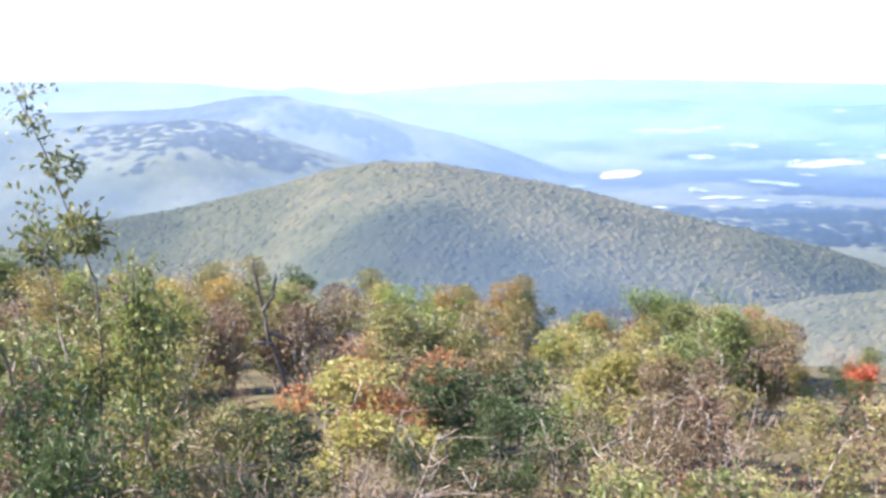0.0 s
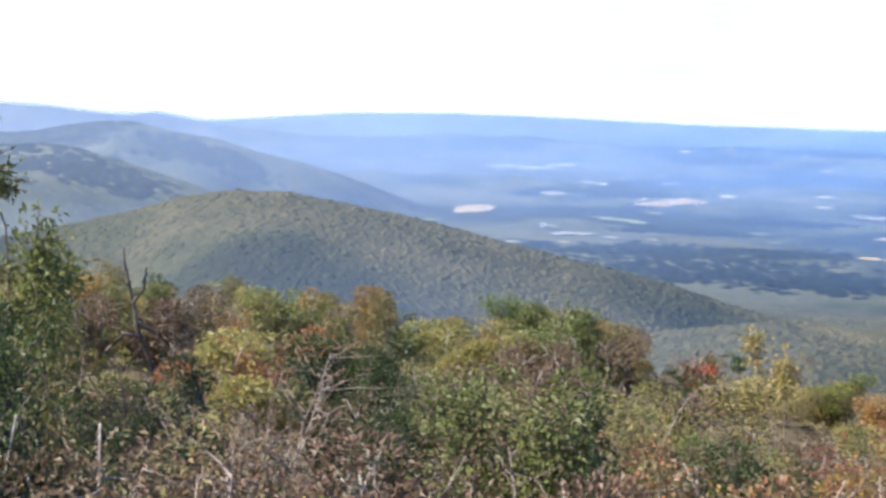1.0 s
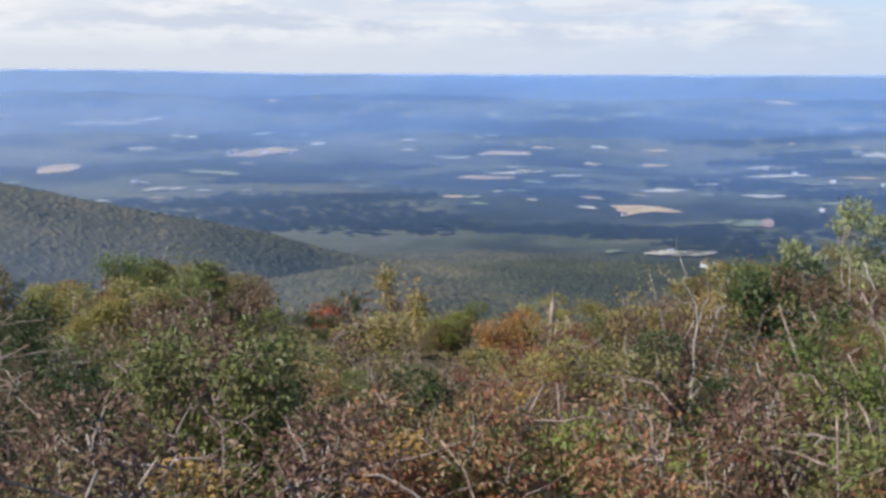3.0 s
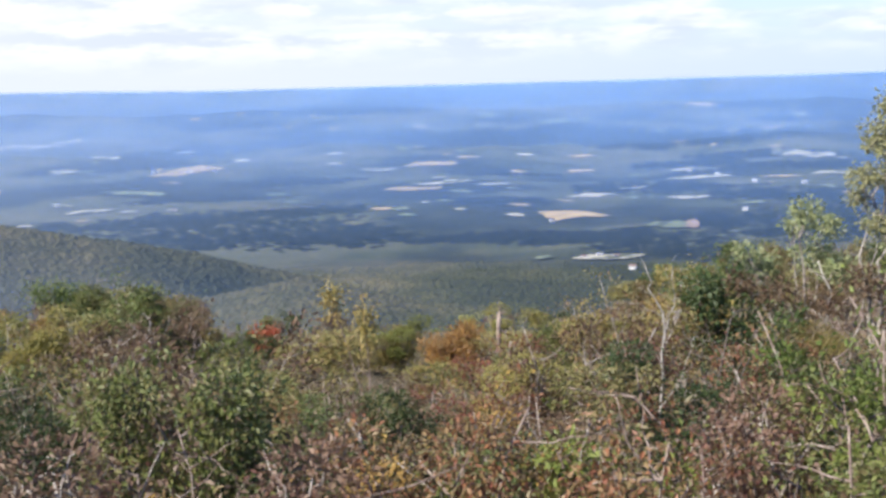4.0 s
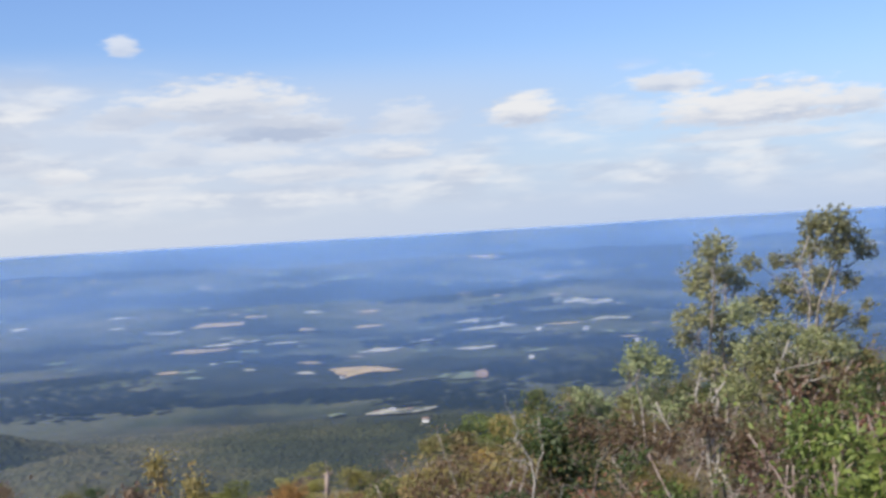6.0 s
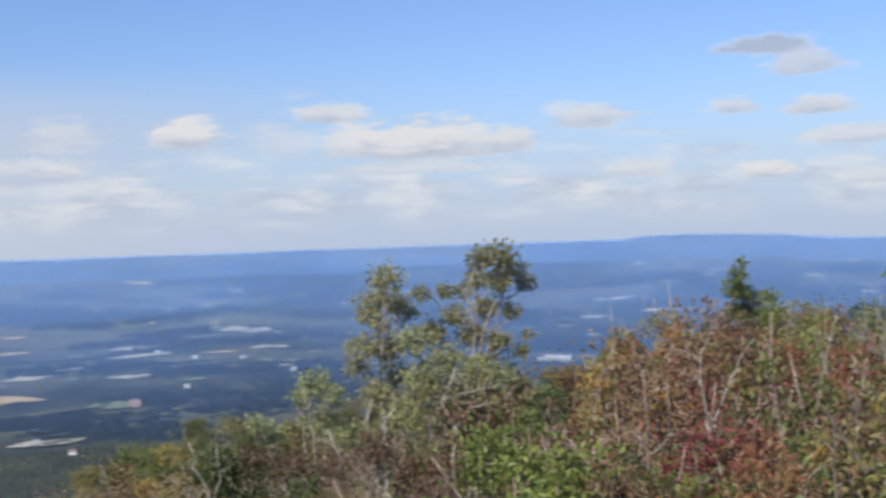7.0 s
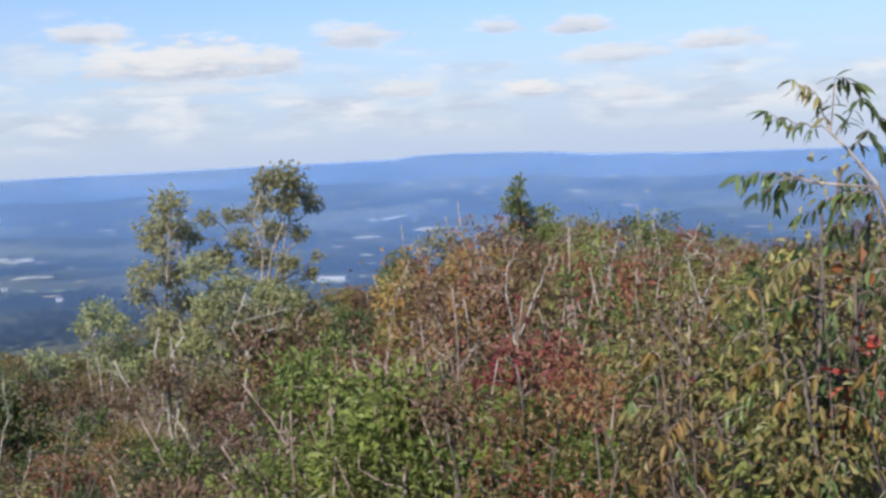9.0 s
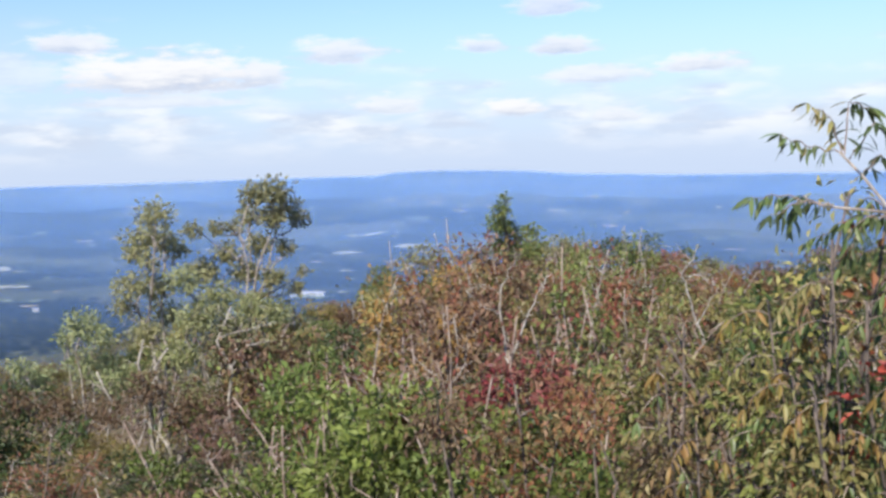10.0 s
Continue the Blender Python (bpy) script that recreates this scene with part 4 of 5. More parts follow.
# far tree tops over the thicket
TOPS = [(32.2, 41, -7.9, 1.9, "bright", "green"), (34.5, 40, -8.5, 2.2, "yellow", "yellow-green"), (29.0, 43, -9.2, 1.6, "green", "green"), (24.4, 38, -7.9, 1.0, "orange", "orange"),
        (22.0, 40, -8.2, 1.6, "green", "green"), (19.0, 40, -8.0, 1.6, "yellow", "yellow-green"), (12.0, 36, -7.0, .9, "orange", "orange"), (15.8, 42, -8.0, 1.5, "yellow", "yellow-green"),
        (37.0, 40, -9.1, 1.7, "olive", "olive"), (44.0, 36, -11.0, 1.6, "yellow", "yellow-green"), (50.5, 30, -10.9, .7, "orange", "orange"), (47.0, 34, -11.0, 1.4, "yellow", "yellow-green")]
for k, (a, r, top, wide, leaf, word) in enumerate(TOPS):
    own_plant("broadleaf_tree", f"rounded {word} treetop rising over the thicket", "tree", a, r, top, wide, 330 + k, leaf, "grey", "far treetops", stems=6, twigs=12, leaves=5200, size=.095, stem_r=.03, clump=.22, bare=.05, lobes=34, lobe=.42)
own_plant("maple_tree", "small maple with scarlet autumn leaves", "tree", 42.5, 36, -10.7, .36, 350, "red", "grey", fixed=True, stems=4, twigs=9, leaves=1500, size=.10, clump=.12, bare=.5, top=2)
own_plant("sapling", "slim yellow-green sapling with a tufted top", "tree", 46.5, 22, -9.1, .42, 351, "yellow", "twig", fixed=True, stems=2, twigs=9, leaves=700, size=.09, clump=.10, bare=.62, top=3, straight=.06)
# near rounded green bush
own_plant("shrub", "dense rounded green bush with a dark hollow", "shrub", 40.2, 8.8, -11.9, .95, 352, "green", "dark", fixed=True, stems=9, twigs=16, leaves=9500, size=.058, clump=.12, straight=.2, lobes=30, lobe=.22)
# dark-leaved shrubs added to paint the shaded hollow beside the round bush
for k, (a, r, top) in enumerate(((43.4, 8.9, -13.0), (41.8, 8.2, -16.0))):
    own_plant("shrub", "dark green shrub with deep shade painted into its leaves", "shrub", a, r, top, .4, 355 + k, "dark", "dark", "dark shrubs", fixed=True, stems=6, twigs=10, leaves=2600, size=.06, clump=.11)
for k, (a, r, top, wide) in enumerate(((56.5, 8.0, -16.0, .3), (60.0, 8.6, -15.6, .3), (77.6, 7.4, -8.8, .42), (74.0, 7.6, -10.4, .28), (80.4, 7.2, -9.4, .42), (83.0, 7.0, -10.4, .28))):
    own_plant("shrub", "bright green leafy shrub in sunlight", "shrub", a, r, top, wide, 360 + k, "bright", "twig", "bright green shrubs", fixed=True, stems=6, twigs=9, leaves=1500, size=.062, clump=.11, lobes=7, lobe=.17)
def lobed_tree(name, label, a, r, lobes, seed, leaf, bark, n, size, group="", stems=3, thick=.035, aspect=.5):
    """A tree whose branches each end in a leafy tuft; lobes: bearing, rise and radius in degrees."""
    rnd, rs = random.Random(seed), np.random.RandomState(seed)
    root = new(name)
    foot = at(*spot(a, r), -0.05)
    eye = Vector((float(np.interp(a, [s[0] for s in STAND], [s[1] for s in STAND])), float(np.interp(a, [s[0] for s in STAND], [s[2] for s in STAND])), EYE))
    hearts = []
    for b, e, w in lobes:
        q = r * rnd.uniform(.975, 1.03)
        hearts.append((eye + toward(b) * q + Vector((0, 0, q * math.tan(radians(e)))) - foot, radians(w) * r))
    tops = sorted(hearts, key=lambda h: -h[0].z)
    trunks = []
    for i in range(stems):
        goal = tops[min(i, len(tops) - 1)][0]
        start = Vector((rnd.uniform(-.25, .25), rnd.uniform(-.25, .25), 0))
        pts = [start.lerp(goal, k / 9) + Vector((rnd.gauss(0, .07), rnd.gauss(0, .07), 0)) * (1 if 0 < k < 9 else 0) - Vector((goal.x, goal.y, 0)) * (.9 * k / 9 * (1 - k / 9)) for k in range(10)]
        trunks.append(pts)
        v, f = tube_mesh([(pts, thick * rnd.uniform(.8, 1.2), thick * .25)], 6)
        mesh_object("trunk", v, f, BARK[bark], root, True)
    centres, ways, faces = [], [], []
    total = sum(w * w for _, w in hearts)
    for c, w in hearts:
        best = min((p for t in trunks for p in t if p.z < c.z - .15), key=lambda p: (p - c).length + .5 * abs(c.z - p.z - .5), default=trunks[0][4])
        run = [best.lerp(c, k / 5) + Vector((rnd.gauss(0, .05), rnd.gauss(0, .05), rnd.gauss(0, .04))) * (1 if 0 < k < 5 else 0) for k in range(6)]
        limb = [(run, thick * .45, thick * .12)]
        for _ in range(15):
            limb.append((crooked(rnd, run[rnd.randrange(1, 6)], Vector((rnd.gauss(0, 1), rnd.gauss(0, 1), rnd.gauss(.2, .7))), w * rnd.uniform(.7, 1.7), 4, .3), thick * .15, thick * .06))
        v, f = tube_mesh(limb, 5)
        mesh_object("branch", v, f, BARK[bark], root, True)
        k = max(20, int(n * w * w / total))
        d = rs.normal(size=(k, 3))
        d *= (rs.uniform(.05, 1.0, k) ** .45 / np.linalg.norm(d, axis=1))[:, None]
        d *= 1 + .35 * np.sin(d[:, [0]] * 9 / 1 + rs.uniform(0, 6)) * np.sin(d[:, [2]] * 8 + rs.uniform(0, 6))
        centres.append(np.array(c) + d * w * [1.1, 1.1, .85])
        ways.append(d + rs.normal(size=(k, 3)) * .8 + [0, 0, -.25])
        faces.append(d + [0, 0, .6])
    V, F = leaf_mesh(np.vstack(centres), np.vstack(ways), size * rs.uniform(.6, 1.25, sum(map(len, centres))), rs, aspect, face=np.vstack(faces))
    mesh_object("foliage", V, F, LEAF[leaf], root)
    root.matrix_basis = Matrix.Translation(foot)
    return tagged(root, label, "tree", group)


# the open, pale-stemmed clump of trees
PALE = "pale-stemmed trees"
lobed_tree("small_tree", "open small tree with pale stems and tufted green crown", 72.0, 19.0,
           [(72.1, -1.6, .78), (71.5, -2.6, .73), (72.5, -2.7, .63), (71.2, -3.2, .44), (71.8, -3.6, .39), (73.1, -3.1, .44), (70.9, -4.6, .68), (72.1, -4.6, .73), (70.6, -5.5, .49), (72.5, -5.9, .68), (71.5, -6.6, .59)],
           370, "thin", "grey", 3400, .075, PALE, 3)
lobed_tree("small_tree", "tall open tree with pale stems and leaning tufted crown", 75.6, 18.6,
           [(77.4, -.7, .73), (76.5, -.8, .54), (78.0, -1.3, .54), (78.6, -1.9, .44), (76.4, -1.7, .49), (77.4, -1.8, .54), (75.7, -2.2, .34), (74.9, -2.2, .34), (73.8, -2.3, .39), (76.8, -3.0, .54), (77.9, -3.2, .39),
            (75.3, -3.3, .54), (76.1, -4.2, .63), (74.3, -4.0, .63), (77.3, -4.5, .54), (78.6, -4.3, .24), (78.3, -5.0, .29)],
           371, "thin", "grey", 4200, .075, PALE, 4)
lobed_tree("small_tree", "open small tree with thin olive leaves and grey twigs", 74.6, 18.0,
           [(73.3, -4.4, .68), (74.8, -5.2, .78), (76.3, -5.7, .83), (73.8, -6.1, .83), (75.3, -6.9, .88), (77.3, -6.0, .63), (73.0, -7.6, .83), (76.7, -7.7, .83), (74.7, -8.7, .88)],
           373, "thin", "pale", 5200, .072, PALE, 4)
lobed_tree("small_tree", "low green tree with rounded tufts of leaves", 68.6, 17.6,
           [(68.6, -6.1, .73), (69.3, -6.7, .68), (68.0, -6.7, .54), (65.9, -7.8, .49), (66.6, -8.3, .63), (68.8, -7.9, .83), (70.0, -8.5, .83)], 372, "thin", "grey", 2000, .075, PALE, 4, .025)
lobed_tree("small_tree", "low bushy tree with olive and brown leaves", 70.6, 17.0,
           [(71.2, -9.0, .88), (69.5, -9.9, .88), (67.5, -9.6, .88), (72.9, -10.1, .88), (65.9, -9.2, .73), (74.5, -9.8, .8), (76.2, -9.2, .8)], 374, "brown", "grey", 2200, .075, PALE, 5, .025)
CLUMP = [(78.0, 18.4, -5.0, .7, "olive", 1800), (62.5, 19.0, -8.4, .9, "yellow", 2000), (75.0, 17.4, -5.6, 1.1, "thin", 2600), (77.0, 17.4, -7.2, .8, "brown", 2000), (65.0, 18.0, -8.6, .9, "olive", 1600), (78.2, 17.2, -6.6, .8, "brown", 1800)]
for k, (a, r, top, wide, leaf, n) in enumerate(CLUMP):
    own_plant("small_tree", "small autumn tree with crooked stems and thin leaves", "tree", a, r, top, wide, 380 + k, leaf, "grey", "pale-stemmed trees", stems=5, twigs=14, leaves=n, size=.08,
              stem_r=.03, clump=.22, bare=.34, top=.3, straight=.17, lobes=11, lobe=.3)
# evergreen top and the trees beside it
lobed_tree("evergreen_tree", "small green tree with a narrow ragged top", 88.4, 28, [(88.4, -1.3, .22), (88.2, -1.8, .36), (88.0, -2.4, .45), (88.5, -2.6, .42), (88.9, -2.9, .34), (89.5, -2.8, .34), (89.7, -3.6, .49), (88.2, -3.4, .5), (89.0, -3.7, .55)],
           390, "green", "dark", 1900, .11, "", 1, .05, .4)
CREST = [(89.6, 27, -3.0, .6, "thin", "grey-green"), (92.2, 22, -2.9, .8, "green", "green"), (93.6, 21, -3.4, .9, "green", "green"), (95.4, 20, -3.0, .5, "green", "green"), (91.2, 20, -3.8, .9, "olive", "olive"), (96.6, 18, -4.4, .8, "olive", "olive"),
         (83.5, 16, -4.1, .5, "orange", "orange"), (81.2, 17, -5.8, .6, "brown", "brown"), (82.2, 15, -5.2, .6, "olive", "olive"), (85.6, 15, -3.4, .35, "maroon", "dark red"), (84.6, 14, -4.6, .6, "orange", "orange"), (87.4, 13.5, -2.9, .28, "maroon", "dark red"),
         (87.0, 12.5, -4.6, .5, "brown", "brown"), (90.2, 14, -3.8, .35, "rust", "red-brown"), (88.6, 12, -5.4, .5, "olive", "olive"), (92.6, 15, -4.4, .9, "green", "green"), (85.4, 11.5, -5.6, .7, "brown", "brown"), (91.4, 11, -5.8, .6, "brown", "brown"),
         (57.6, 20, -8.9, .9, "olive", "olive"), (60.2, 21, -8.6, 1.0, "yellow", "yellow-green")]
for k, (a, r, top, wide, leaf, word) in enumerate(CREST):
    own_plant("small_tree", f"small {word} tree among the shrubs", "tree", a, r, top, wide, 391 + k, leaf, "grey", "trees on the crest", stems=5, twigs=13, leaves=1700, size=.075, stem_r=.02, clump=.17, bare=.3, lobes=8, lobe=.22)

NEAR = [(84.4, 9.4, -7.2, .45, "olive"), (87.6, 8.6, -6.8, .42, "maroon"), (90.4, 8.4, -7.2, .45, "maroon"), (92.4, 9.5, -5.4, .5, "green"), (94.6, 8.8, -5.8, .5, "green"), (82.2, 9.6, -7.0, .38, "dark"),
        (86.0, 8.2, -9.4, .42, "rust"), (78.6, 8.8, -8.2, .5, "bright"), (80.2, 9.2, -7.8, .42, "green"), (76.4, 9.0, -9.8, .45, "bright"), (89.2, 7.4, -10.4, .42, "maroon"), (95.6, 7.6, -8.0, .42, "olive")]
NEAR_WORDS = {"olive": "olive and brown", "maroon": "dark red", "green": "green", "dark": "dark green", "rust": "rust-red", "bright": "bright green"}
for k, (a, r, top, wide, leaf) in enumerate(NEAR):
    own_plant("bush", f"leafy {NEAR_WORDS[leaf]} bush in the autumn thicket", "bush", a, r, top, wide, 460 + k, leaf, "twig", "bushes on the crest", stems=6, twigs=11, leaves=2600, size=.052, clump=.12, bare=.2, lobes=10, lobe=.17)

# dead wood
runs_to_object("dead_snag", [([(.55, 0, -.6), (.42, 0, .9), (.30, .1, 1.6), (.05, 0, 2.3), (-.12, .05, 3.1), (-.28, 0, 3.9), (-.35, 0, 4.35)], .06, .012),
                             ([(.06, 0, 2.5), (.5, .0, 2.3), (.95, 0, 1.7)], .045, .014), ([(-.1, 0, 3.0), (.14, 0, 3.4), (.2, 0, 3.9)], .035, .012), ([(.16, 0, 2.2), (-.3, -.1, 2.3), (-.8, 0, 1.8)], .035, .01),
                             ([(-.2, 0, 3.4), (-.5, 0, 3.7), (-.6, .1, 3.9)], .016, .005)], "dark", "dark leafless dead snag with broken limbs", "dead tree",
               rise_frame(*spot(14.9, 31), -14.4), 4.2)
runs_to_object("bare_tree", [([(.30, 0, -1.6), (.16, 0, -.9), (.14, 0, -.3), (.02, 0, .2), (.1, 0, .5)], .10, .035), ([(.2, .05, -1.0), (.36, .1, -.4), (.24, .1, .1), (.42, .1, .35)], .09, .03),
                             ([(.34, 0, -1.4), (.62, 0, -.9), (.5, 0, -.4)], .09, .03), ([(-.2, .1, -1.6), (-.38, .1, -.8), (-.34, .1, -.3), (-.5, .1, .1)], .08, .03)], "pale", "pale grey leaning trunks of a small tree", "tree",
               rise_frame(*spot(70.9, 17.1), -8.6), .8)
runs_to_object("bare_tree", [([(.2, 0, -1.3), (.12, 0, -.6), (.18, 0, -.1), (.0, 0, .3), (.2, 0, .75)], .09, .03), ([(.14, 0, -.1), (.4, .05, .2), (.62, 0, .25)], .05, .02), ([(.06, 0, .36), (.4, .1, .42), (.8, .1, .5)], .05, .015),
                             ([(-.5, 0, -1.5), (-.7, 0, -1.0), (-.95, .1, -.7)], .11, .05)], "pale",
               "pale forked trunk of a small tree", "tree", rise_frame(*spot(74.6, 17.1), -8.2), .75)
runs_to_object("dead_stub", [([(0, 0, -1.5), (.02, 0, .4), (.05, 0, 1.25)], .07, .05), ([(.04, 0, .95), (.25, 0, .7), (.42, 0, .2)], .03, .02), ([(.05, 0, 1.2), (.06, 0, 1.42)], .03, .012)],
               "twig", "broken grey trunk stub of a dead tree", "dead tree", rise_frame(53.2, 26, -13.2), 2.2)
runs_to_object("dead_sapling", [([(-.14, 0, -1.6), (-.05, 0, -.6), (-.02, 0, .5), (.03, 0, 1.15), (.0, .02, 1.35), (-.1, 0, 1.55), (-.16, 0, 1.8)], .032, .008), ([(.03, 0, 1.15), (.12, 0, 1.4), (.10, 0, 1.75)], .014, .006),
                                ([(-.02, 0, .4), (.2, 0, .75), (.3, .1, 1.1)], .012, .005), ([(0, 0, 1.3), (-.2, 0, 1.42)], .01, .004)], "pale", "slender pale dead sapling with a forked top", "dead tree",
               rise_frame(61.7, 12, -16.6), 1.35)
runs_to_object("forked_branch", [([(.10, 0, -.6), (.06, 0, -.3), (0, 0, 0), (.02, 0, .25), (.12, 0, .5), (.2, 0, .62)], .03, .008), ([(0, 0, 0), (-.2, .05, .1), (-.38, 0, .28)], .018, .006), ([(0, 0, .22), (-.14, 0, .34)], .012, .004),
                                 ([(.14, 0, -.5), (.36, .1, .0), (.5, 0, .32), (.62, 0, .45)], .024, .007), ([(.3, .05, -.12), (.24, 0, .04)], .01, .004)], "pale", "pale forked branch bare of leaves", "dead branch",
               rise_frame(83.0, 8.3, -6.6) @ Matrix.Scale(.58, 4), 1.3)
runs_to_object("forked_branch", [([(.13, 0, -.5), (.10, 0, -.3), (.0, 0, 0), (-.03, 0, .18), (.06, 0, .3), (.12, 0, .42)], .024, .006), ([(-.02, 0, .14), (.14, 0, .12), (.24, 0, .06), (.26, 0, -.04)], .014, .006),
                                 ([(.1, 0, -.3), (.2, 0, -.12), (.28, 0, .02)], .012, .005), ([(.04, 0, .28), (-.06, 0, .4)], .009, .004)], "pale", "pale crooked branch bare of leaves", "dead branch",
               rise_frame(90.4, 6.8, -5.8) @ Matrix.Scale(.6, 4), 1.3)


# ---- sumac beside the overlook ----
LEAFLETS = {}


def leaflet_mesh(hue):
    """A long pointed leaflet, creased along its rib and bent down at the tip."""
    if hue not in LEAFLETS:
        me = bpy.data.meshes.new("leaflet")
        me.from_pydata([(0, 0, 0), (.11, .3, .03), (.10, .62, .0), (0, 1, -.16), (-.10, .62, .0), (-.11, .3, .03), (0, .3, 0), (0, .64, -.04)], [],
                       [(0, 1, 6), (1, 2, 7, 6), (2, 3, 7), (0, 6, 5), (5, 6, 7, 4), (4, 7, 3)])
        me.materials.append(LEAF[hue])
        LEAFLETS[hue] = me
    return LEAFLETS[hue]


def sumac(base, top, seed, leaves, colours=("sumac",), label="staghorn sumac with long drooping green leaves", span=.22, share=.5, leaflet=.07):
    """A bare stalk crowned by long compound leaves with drooping leaflets. base: x, y; top: x, y, z."""
    rnd, rs = random.Random(seed), np.random.RandomState(seed)
    root = new("sumac")
    foot = Vector((*base, float(land(math.degrees(math.atan2(*base)), math.hypot(*base))) - .05))
    goal = Vector(top) - foot
    side = Vector((rnd.uniform(-.2, .2), rnd.uniform(-.2, .2), 0))
    stalk = [goal * (k / 9) + side * math.sin(math.pi * k / 9) * .5 - Vector((goal.x, goal.y, 0)) * (k / 9) * (1 - k / 9) for k in range(10)]
    v, f = tube_mesh([(stalk, .007, .0035)], 7)
    mesh_object("stalk", v, f, BARK["dark"], root, True)
    for i in range(leaves):
        k = 1 - share * (i / leaves) ** 1.3
        p = stalk[0].lerp(stalk[-1], 0) if k <= 0 else stalk[min(9, int(k * 9))].lerp(stalk[min(9, int(k * 9) + 1)], (k * 9) % 1)
        t = i * 2.4 + rnd.uniform(-.3, .3)
        out = Vector((math.cos(t), math.sin(t), rnd.uniform(.2, .7))).normalized()
        long, q, ribs = rnd.uniform(.8, 1.25) * span, p.copy(), [p.copy()]
        for s in range(8):
            out = (out + Vector((0, 0, -.17))).normalized()
            q = q + out * long / 8
            ribs.append(q.copy())
        c, w, sz = [], [], []
        for s in range(2, 9, 1 if rnd.random() < .5 else 2):
            d = (ribs[s] - ribs[s - 1]).normalized()
            side = d.cross(Vector((0, 0, 1))).normalized()
            for sign in (-1, 1):
                c.append(tuple(ribs[s]))
                w.append(tuple(side * sign * .55 + d * .3 + Vector((0, 0, -.9)) + Vector([rnd.gauss(0, .15) for _ in range(3)])))
                sz.append(leaflet * (1 - .04 * abs(s - 5)) * rnd.uniform(.85, 1.15))
        c.append(tuple(ribs[-1]))
        w.append(tuple((ribs[-1] - ribs[-2]).normalized() + Vector((0, 0, -.4))))
        sz.append(leaflet * 1.05)
        v, f = tube_mesh([(ribs, .003, .0012)], 4)
        leaf = mesh_object("leaf", v, f, BARK["twig"], root, True)
        hue = rnd.choice(colours)
        for p, way, size in zip(c, w, sz):
            y = Vector(way).normalized()
            x = y.cross(Vector((rnd.gauss(0, .5), rnd.gauss(0, .5), 1))).normalized()
            ob = new("leaflet", leaflet_mesh(hue))
            ob.parent = leaf
            ob.matrix_basis = Matrix.Translation(p) @ Matrix((x, y, x.cross(y))).transposed().to_4x4() @ Matrix.Diagonal((size, size, size, 1))
    root.matrix_basis = Matrix.Translation(foot)
    return tagged(root, label, "sumac", "sumacs")


def sumac_spray(stem, ribs, seed, colours, label, leaflet=.08):
    """A sumac stem with chosen leaves; every point is bearing, rise and distance from the overlook's edge."""
    rnd = random.Random(seed)
    here = Vector((-.2, .77, EYE))
    place = lambda b, e, r: here + toward(b) * r + Vector((0, 0, r * math.tan(radians(e))))
    pts = [place(*p) for p in stem]
    foot = Vector((pts[0].x, pts[0].y, float(land(math.degrees(math.atan2(pts[0].x, pts[0].y)), math.hypot(pts[0].x, pts[0].y))) - .05))
    root = new("sumac")
    run = [foot - foot] + [p - foot for p in pts]
    v, f = tube_mesh([(run, .009, .004)], 7)
    mesh_object("stalk", v, f, BARK["grey"], root, True)
    for rib in ribs:
        k = [place(*p) - foot for p in rib]
        fine = []
        for i in range(13):
            t = i / 12 * (len(k) - 1)
            j = min(int(t), len(k) - 2)
            fine.append(k[j].lerp(k[j + 1], t - j) + Vector((0, 0, .006 * math.sin(i * 1.7))))
        v, f = tube_mesh([(fine, .0032, .0014)], 4)
        leaf = mesh_object("leaf", v, f, BARK["twig"], root, True)
        hue = rnd.choice(colours)
        spots = [(i, sign) for i in range(2, 13) for sign in (-1, 1)] + [(12, 0)]
        for i, sign in spots:
            d = (fine[i] - fine[i - 1]).normalized()
            side = d.cross(Vector((0, 0, 1))).normalized()
            y = (side * sign * .6 + d * (.45 if sign else 1.0) + Vector((0, 0, -.75)) + Vector([rnd.gauss(0, .22) for _ in range(3)])).normalized()
            x = y.cross(Vector((rnd.gauss(0, .6), rnd.gauss(0, .6), 1))).normalized()
            size = leaflet * rnd.uniform(.75, 1.2)
            ob = new("leaflet", leaflet_mesh(hue if rnd.random() < .8 else rnd.choice(colours)))
            ob.parent = leaf
            ob.matrix_basis = Matrix.Translation(fine[i]) @ Matrix((x, y, x.cross(y))).transposed().to_4x4() @ Matrix.Diagonal((size * .95, size, size, 1))
    root.matrix_basis = Matrix.Translation(foot)
    return tagged(root, label, "sumac", "sumacs")


sumac_spray([(106.0, -9.0, 4.2), (105.9, -5.7, 4.2), (105.6, -3.6, 4.2), (105.2, -2.15, 4.2), (104.1, -.7, 4.2), (103.2, .3, 4.2)],
            [[(103.2, .3, 4.2), (102.0, .6, 4.15), (100.8, 1.1, 4.1)], [(103.3, .25, 4.2), (102.8, 1.9, 4.2), (101.9, 2.4, 4.15)], [(103.4, .2, 4.2), (103.6, 2.5, 4.25), (104.5, 2.1, 4.3)],
             [(103.6, 0, 4.2), (104.7, 1.6, 4.1), (105.6, .5, 4.1)], [(104.1, -.7, 4.2), (104.9, .2, 4.3), (105.5, -.9, 4.3)]],
            451, ("sumac", "dark", "dark", "olive"), "staghorn sumac with long drooping green leaves", .066)
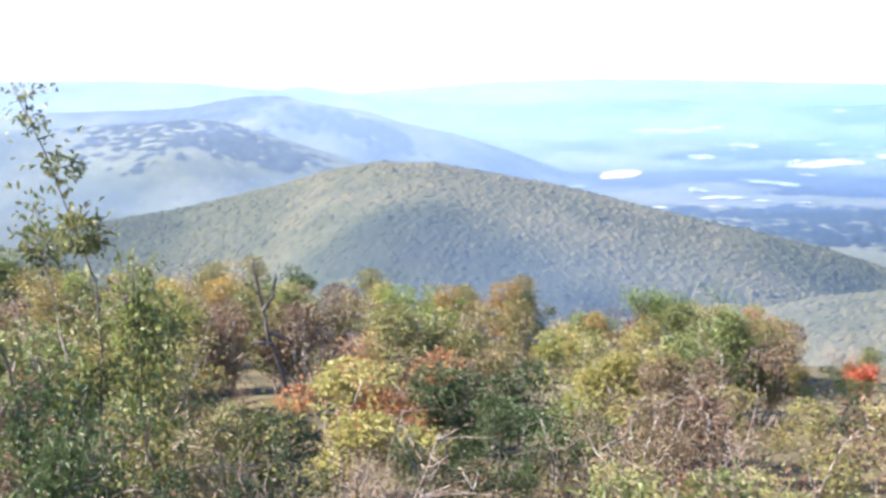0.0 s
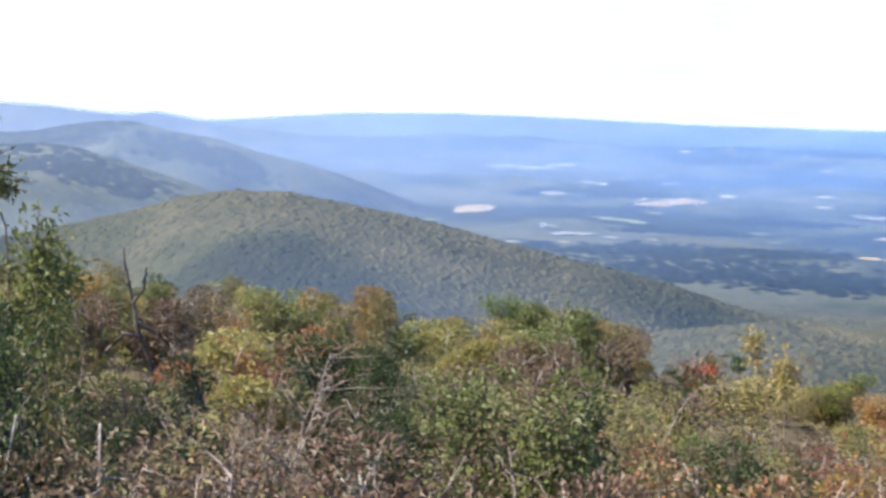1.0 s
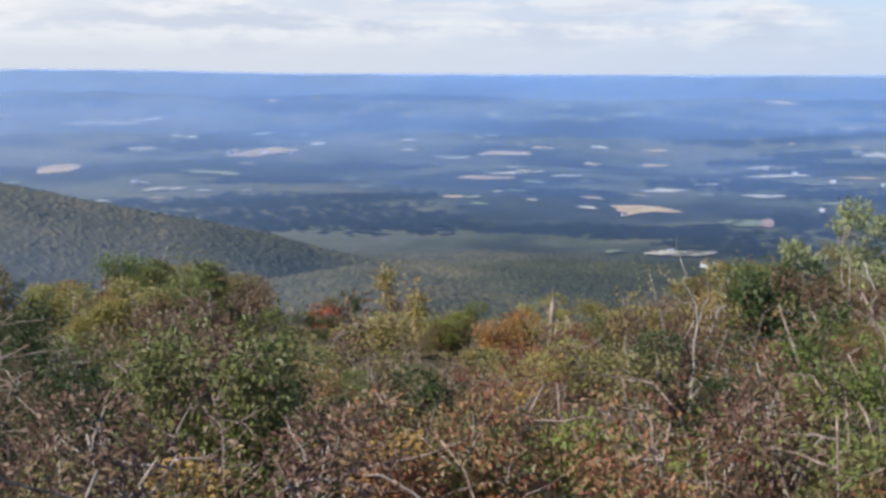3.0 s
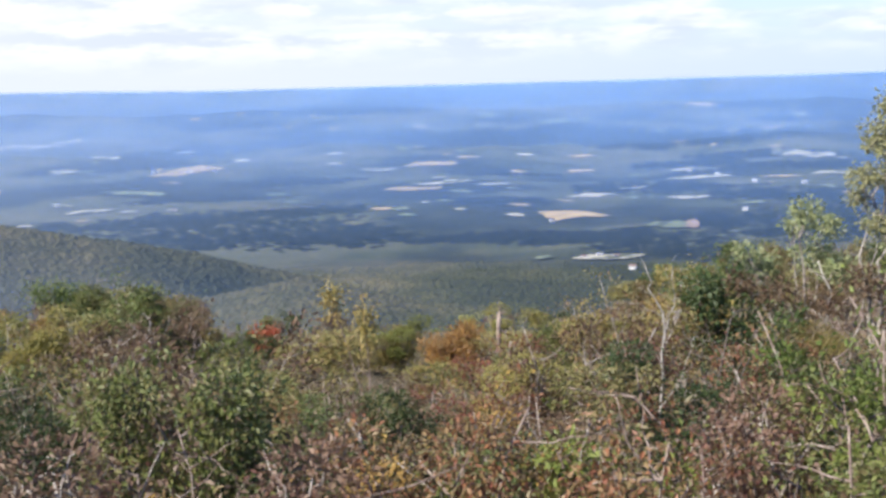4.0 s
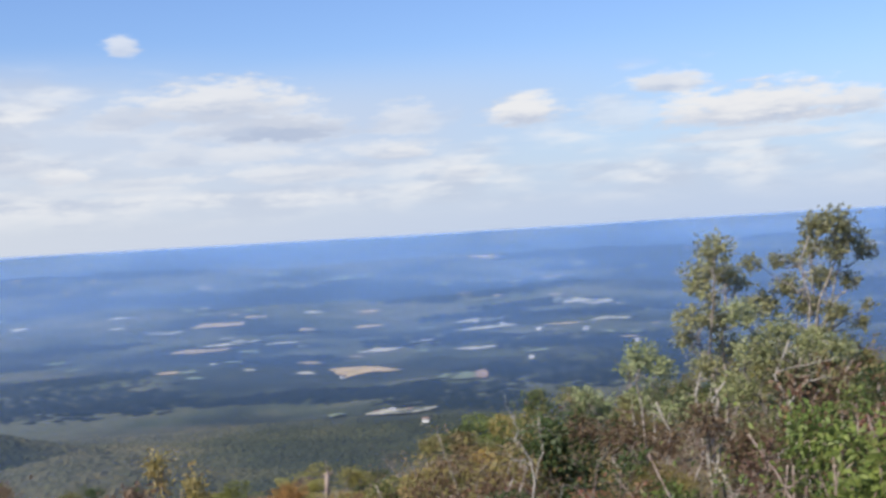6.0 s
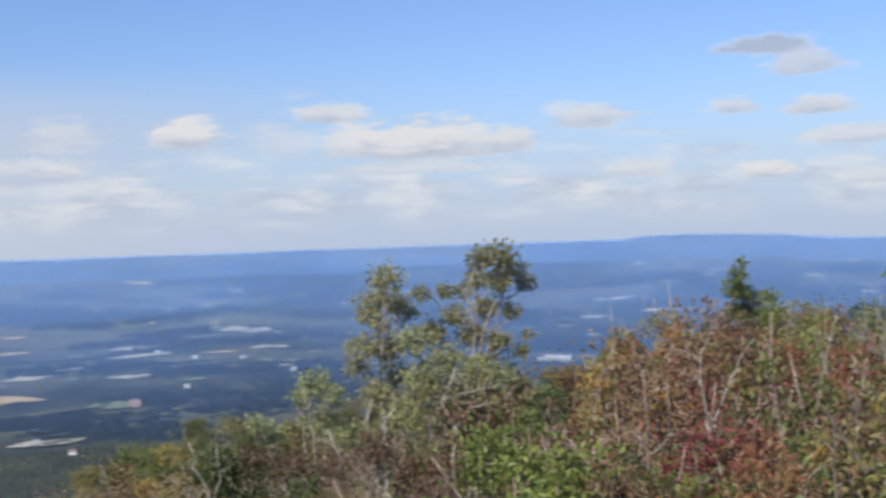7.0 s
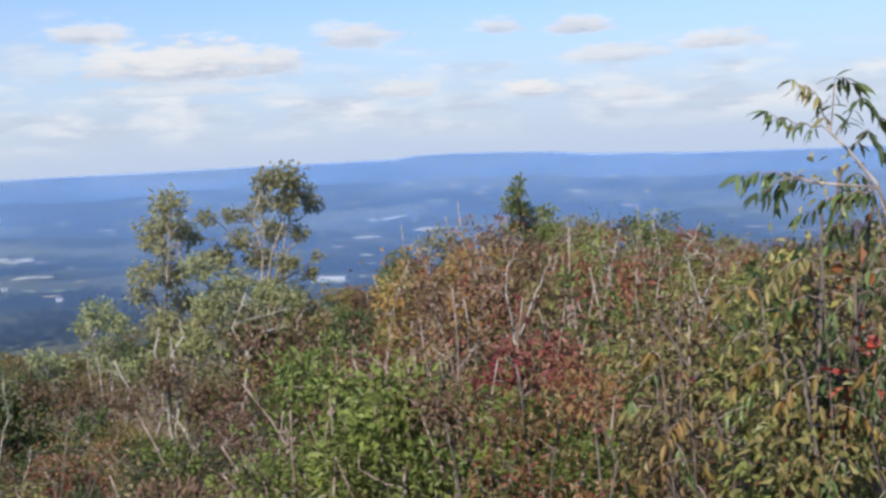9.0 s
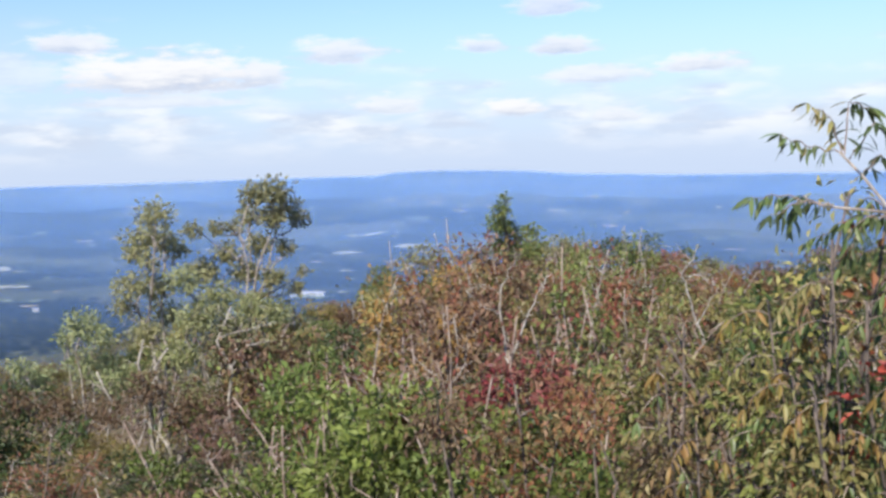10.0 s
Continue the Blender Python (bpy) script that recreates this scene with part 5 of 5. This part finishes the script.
sumac_spray([(106.2, -9.0, 4.1), (106.0, -4.4, 4.1), (105.3, -2.3, 4.1), (102.5, -2.0, 4.05)],
            [[(102.5, -2.0, 4.05), (100.8, -1.45, 4.05), (99.5, -1.6, 4.0)], [(102.5, -2.0, 4.05), (101.5, -1.5, 4.1), (101.1, -2.8, 4.1)], [(102.9, -2.0, 4.05), (101.7, -1.7, 4.0), (100.3, -2.4, 3.95)], [(105.3, -2.3, 4.1), (103.6, -2.5, 4.1), (102.2, -3.4, 4.1)],
             [(105.3, -2.4, 4.1), (104.2, -2.6, 4.05), (103.4, -4.2, 4.0)]],
            452, ("dark", "sumac", "sumac"), "sumac with dark green drooping leaves", .066)

YELLOWING, RUSTY = "sumac with green and yellowing leaves", "sumac with green and rusty leaves"
MIX = ("sumac", "olive", "dark", "gold", "sumac")
SCARLET = "sumac with dark green and scarlet leaves"
sumac((3.9, -.6), (3.80, -.30, 1.50), 403, 14, share=.35)
sumac((3.7, -.6), (3.72, -.36, 1.38), 404, 18, MIX, YELLOWING, share=.6)
sumac((3.9, -.35), (3.88, -.16, 1.30), 405, 18, MIX, YELLOWING, share=.6)
sumac((4.1, -.1), (4.1, .0, 1.18), 406, 18, ("sumac", "olive", "rust", "gold"), YELLOWING, share=.65)
sumac((3.6, -.5), (3.62, -.34, 1.02), 407, 16, ("sumac", "dark", "sumac", "red"), SCARLET, share=.6)
sumac((4.0, -.2), (3.98, -.05, .95), 408, 18, MIX, YELLOWING, share=.65)
sumac((4.3, .15), (4.3, .22, .72), 409, 14, MIX, YELLOWING, share=.6)
sumac((3.8, -.35), (3.8, -.2, .68), 410, 16, ("sumac", "rust", "olive"), RUSTY, share=.6)
sumac((4.2, -.25), (4.2, -.2, 1.22), 411, 18, ("olive", "gold", "rust", "sumac"), RUSTY, share=.65)
sumac((3.55, -.45), (3.6, -.3, .45), 412, 14, ("dark", "sumac", "red"), SCARLET, share=.6)
sumac((4.5, -.15), (4.5, -.05, 1.0), 413, 18, ("sumac", "olive", "dark"), RUSTY, share=.7)
sumac((4.6, .25), (4.55, .3, .85), 414, 16, ("olive", "rust", "gold", "sumac"), RUSTY, share=.7)

# leafy growth under and behind the sumacs
for k, (a, r, top, wide, leaf) in enumerate(((99.6, 5.0, -5.2, .34, "olive"), (101.6, 4.7, -3.2, .34, "green"), (103.6, 4.8, -1.4, .36, "yellow"), (100.4, 4.5, -9.5, .34, "green"), (102.6, 4.4, -7.5, .36, "olive"), (97.6, 5.2, -7.0, .36, "brown"),
                                             (104.6, 4.5, -5.0, .4, "dark"), (96.0, 5.4, -9.5, .4, "rust"), (93.0, 5.6, -9.8, .4, "rust"), (89.5, 5.8, -10.2, .4, "rust"), (86.0, 6.0, -10.0, .4, "brown"))):
    own_plant("bush", "mixed autumn bush with small curling leaves", "bush", a, r, top, wide, 420 + k, leaf, "dark", "bushes beside the sumacs", stems=6, twigs=10, leaves=1900, size=.046, clump=.1, aspect=.42, droop=.6, lobes=10, lobe=.17)
for k, (a, r, top) in enumerate(((103.9, 4.2, -2.6), (102.6, 4.2, -8.8), (100.2, 4.2, -13.6), (103.9, 4.1, -7.2))):
    own_plant("sapling", "thin sapling with a few scarlet leaves", "sapling", a, r, top, .12, 440 + k, "red", "dark", "scarlet saplings", stems=1, twigs=5, leaves=20, size=.05, clump=.05, top=6, bare=.7)
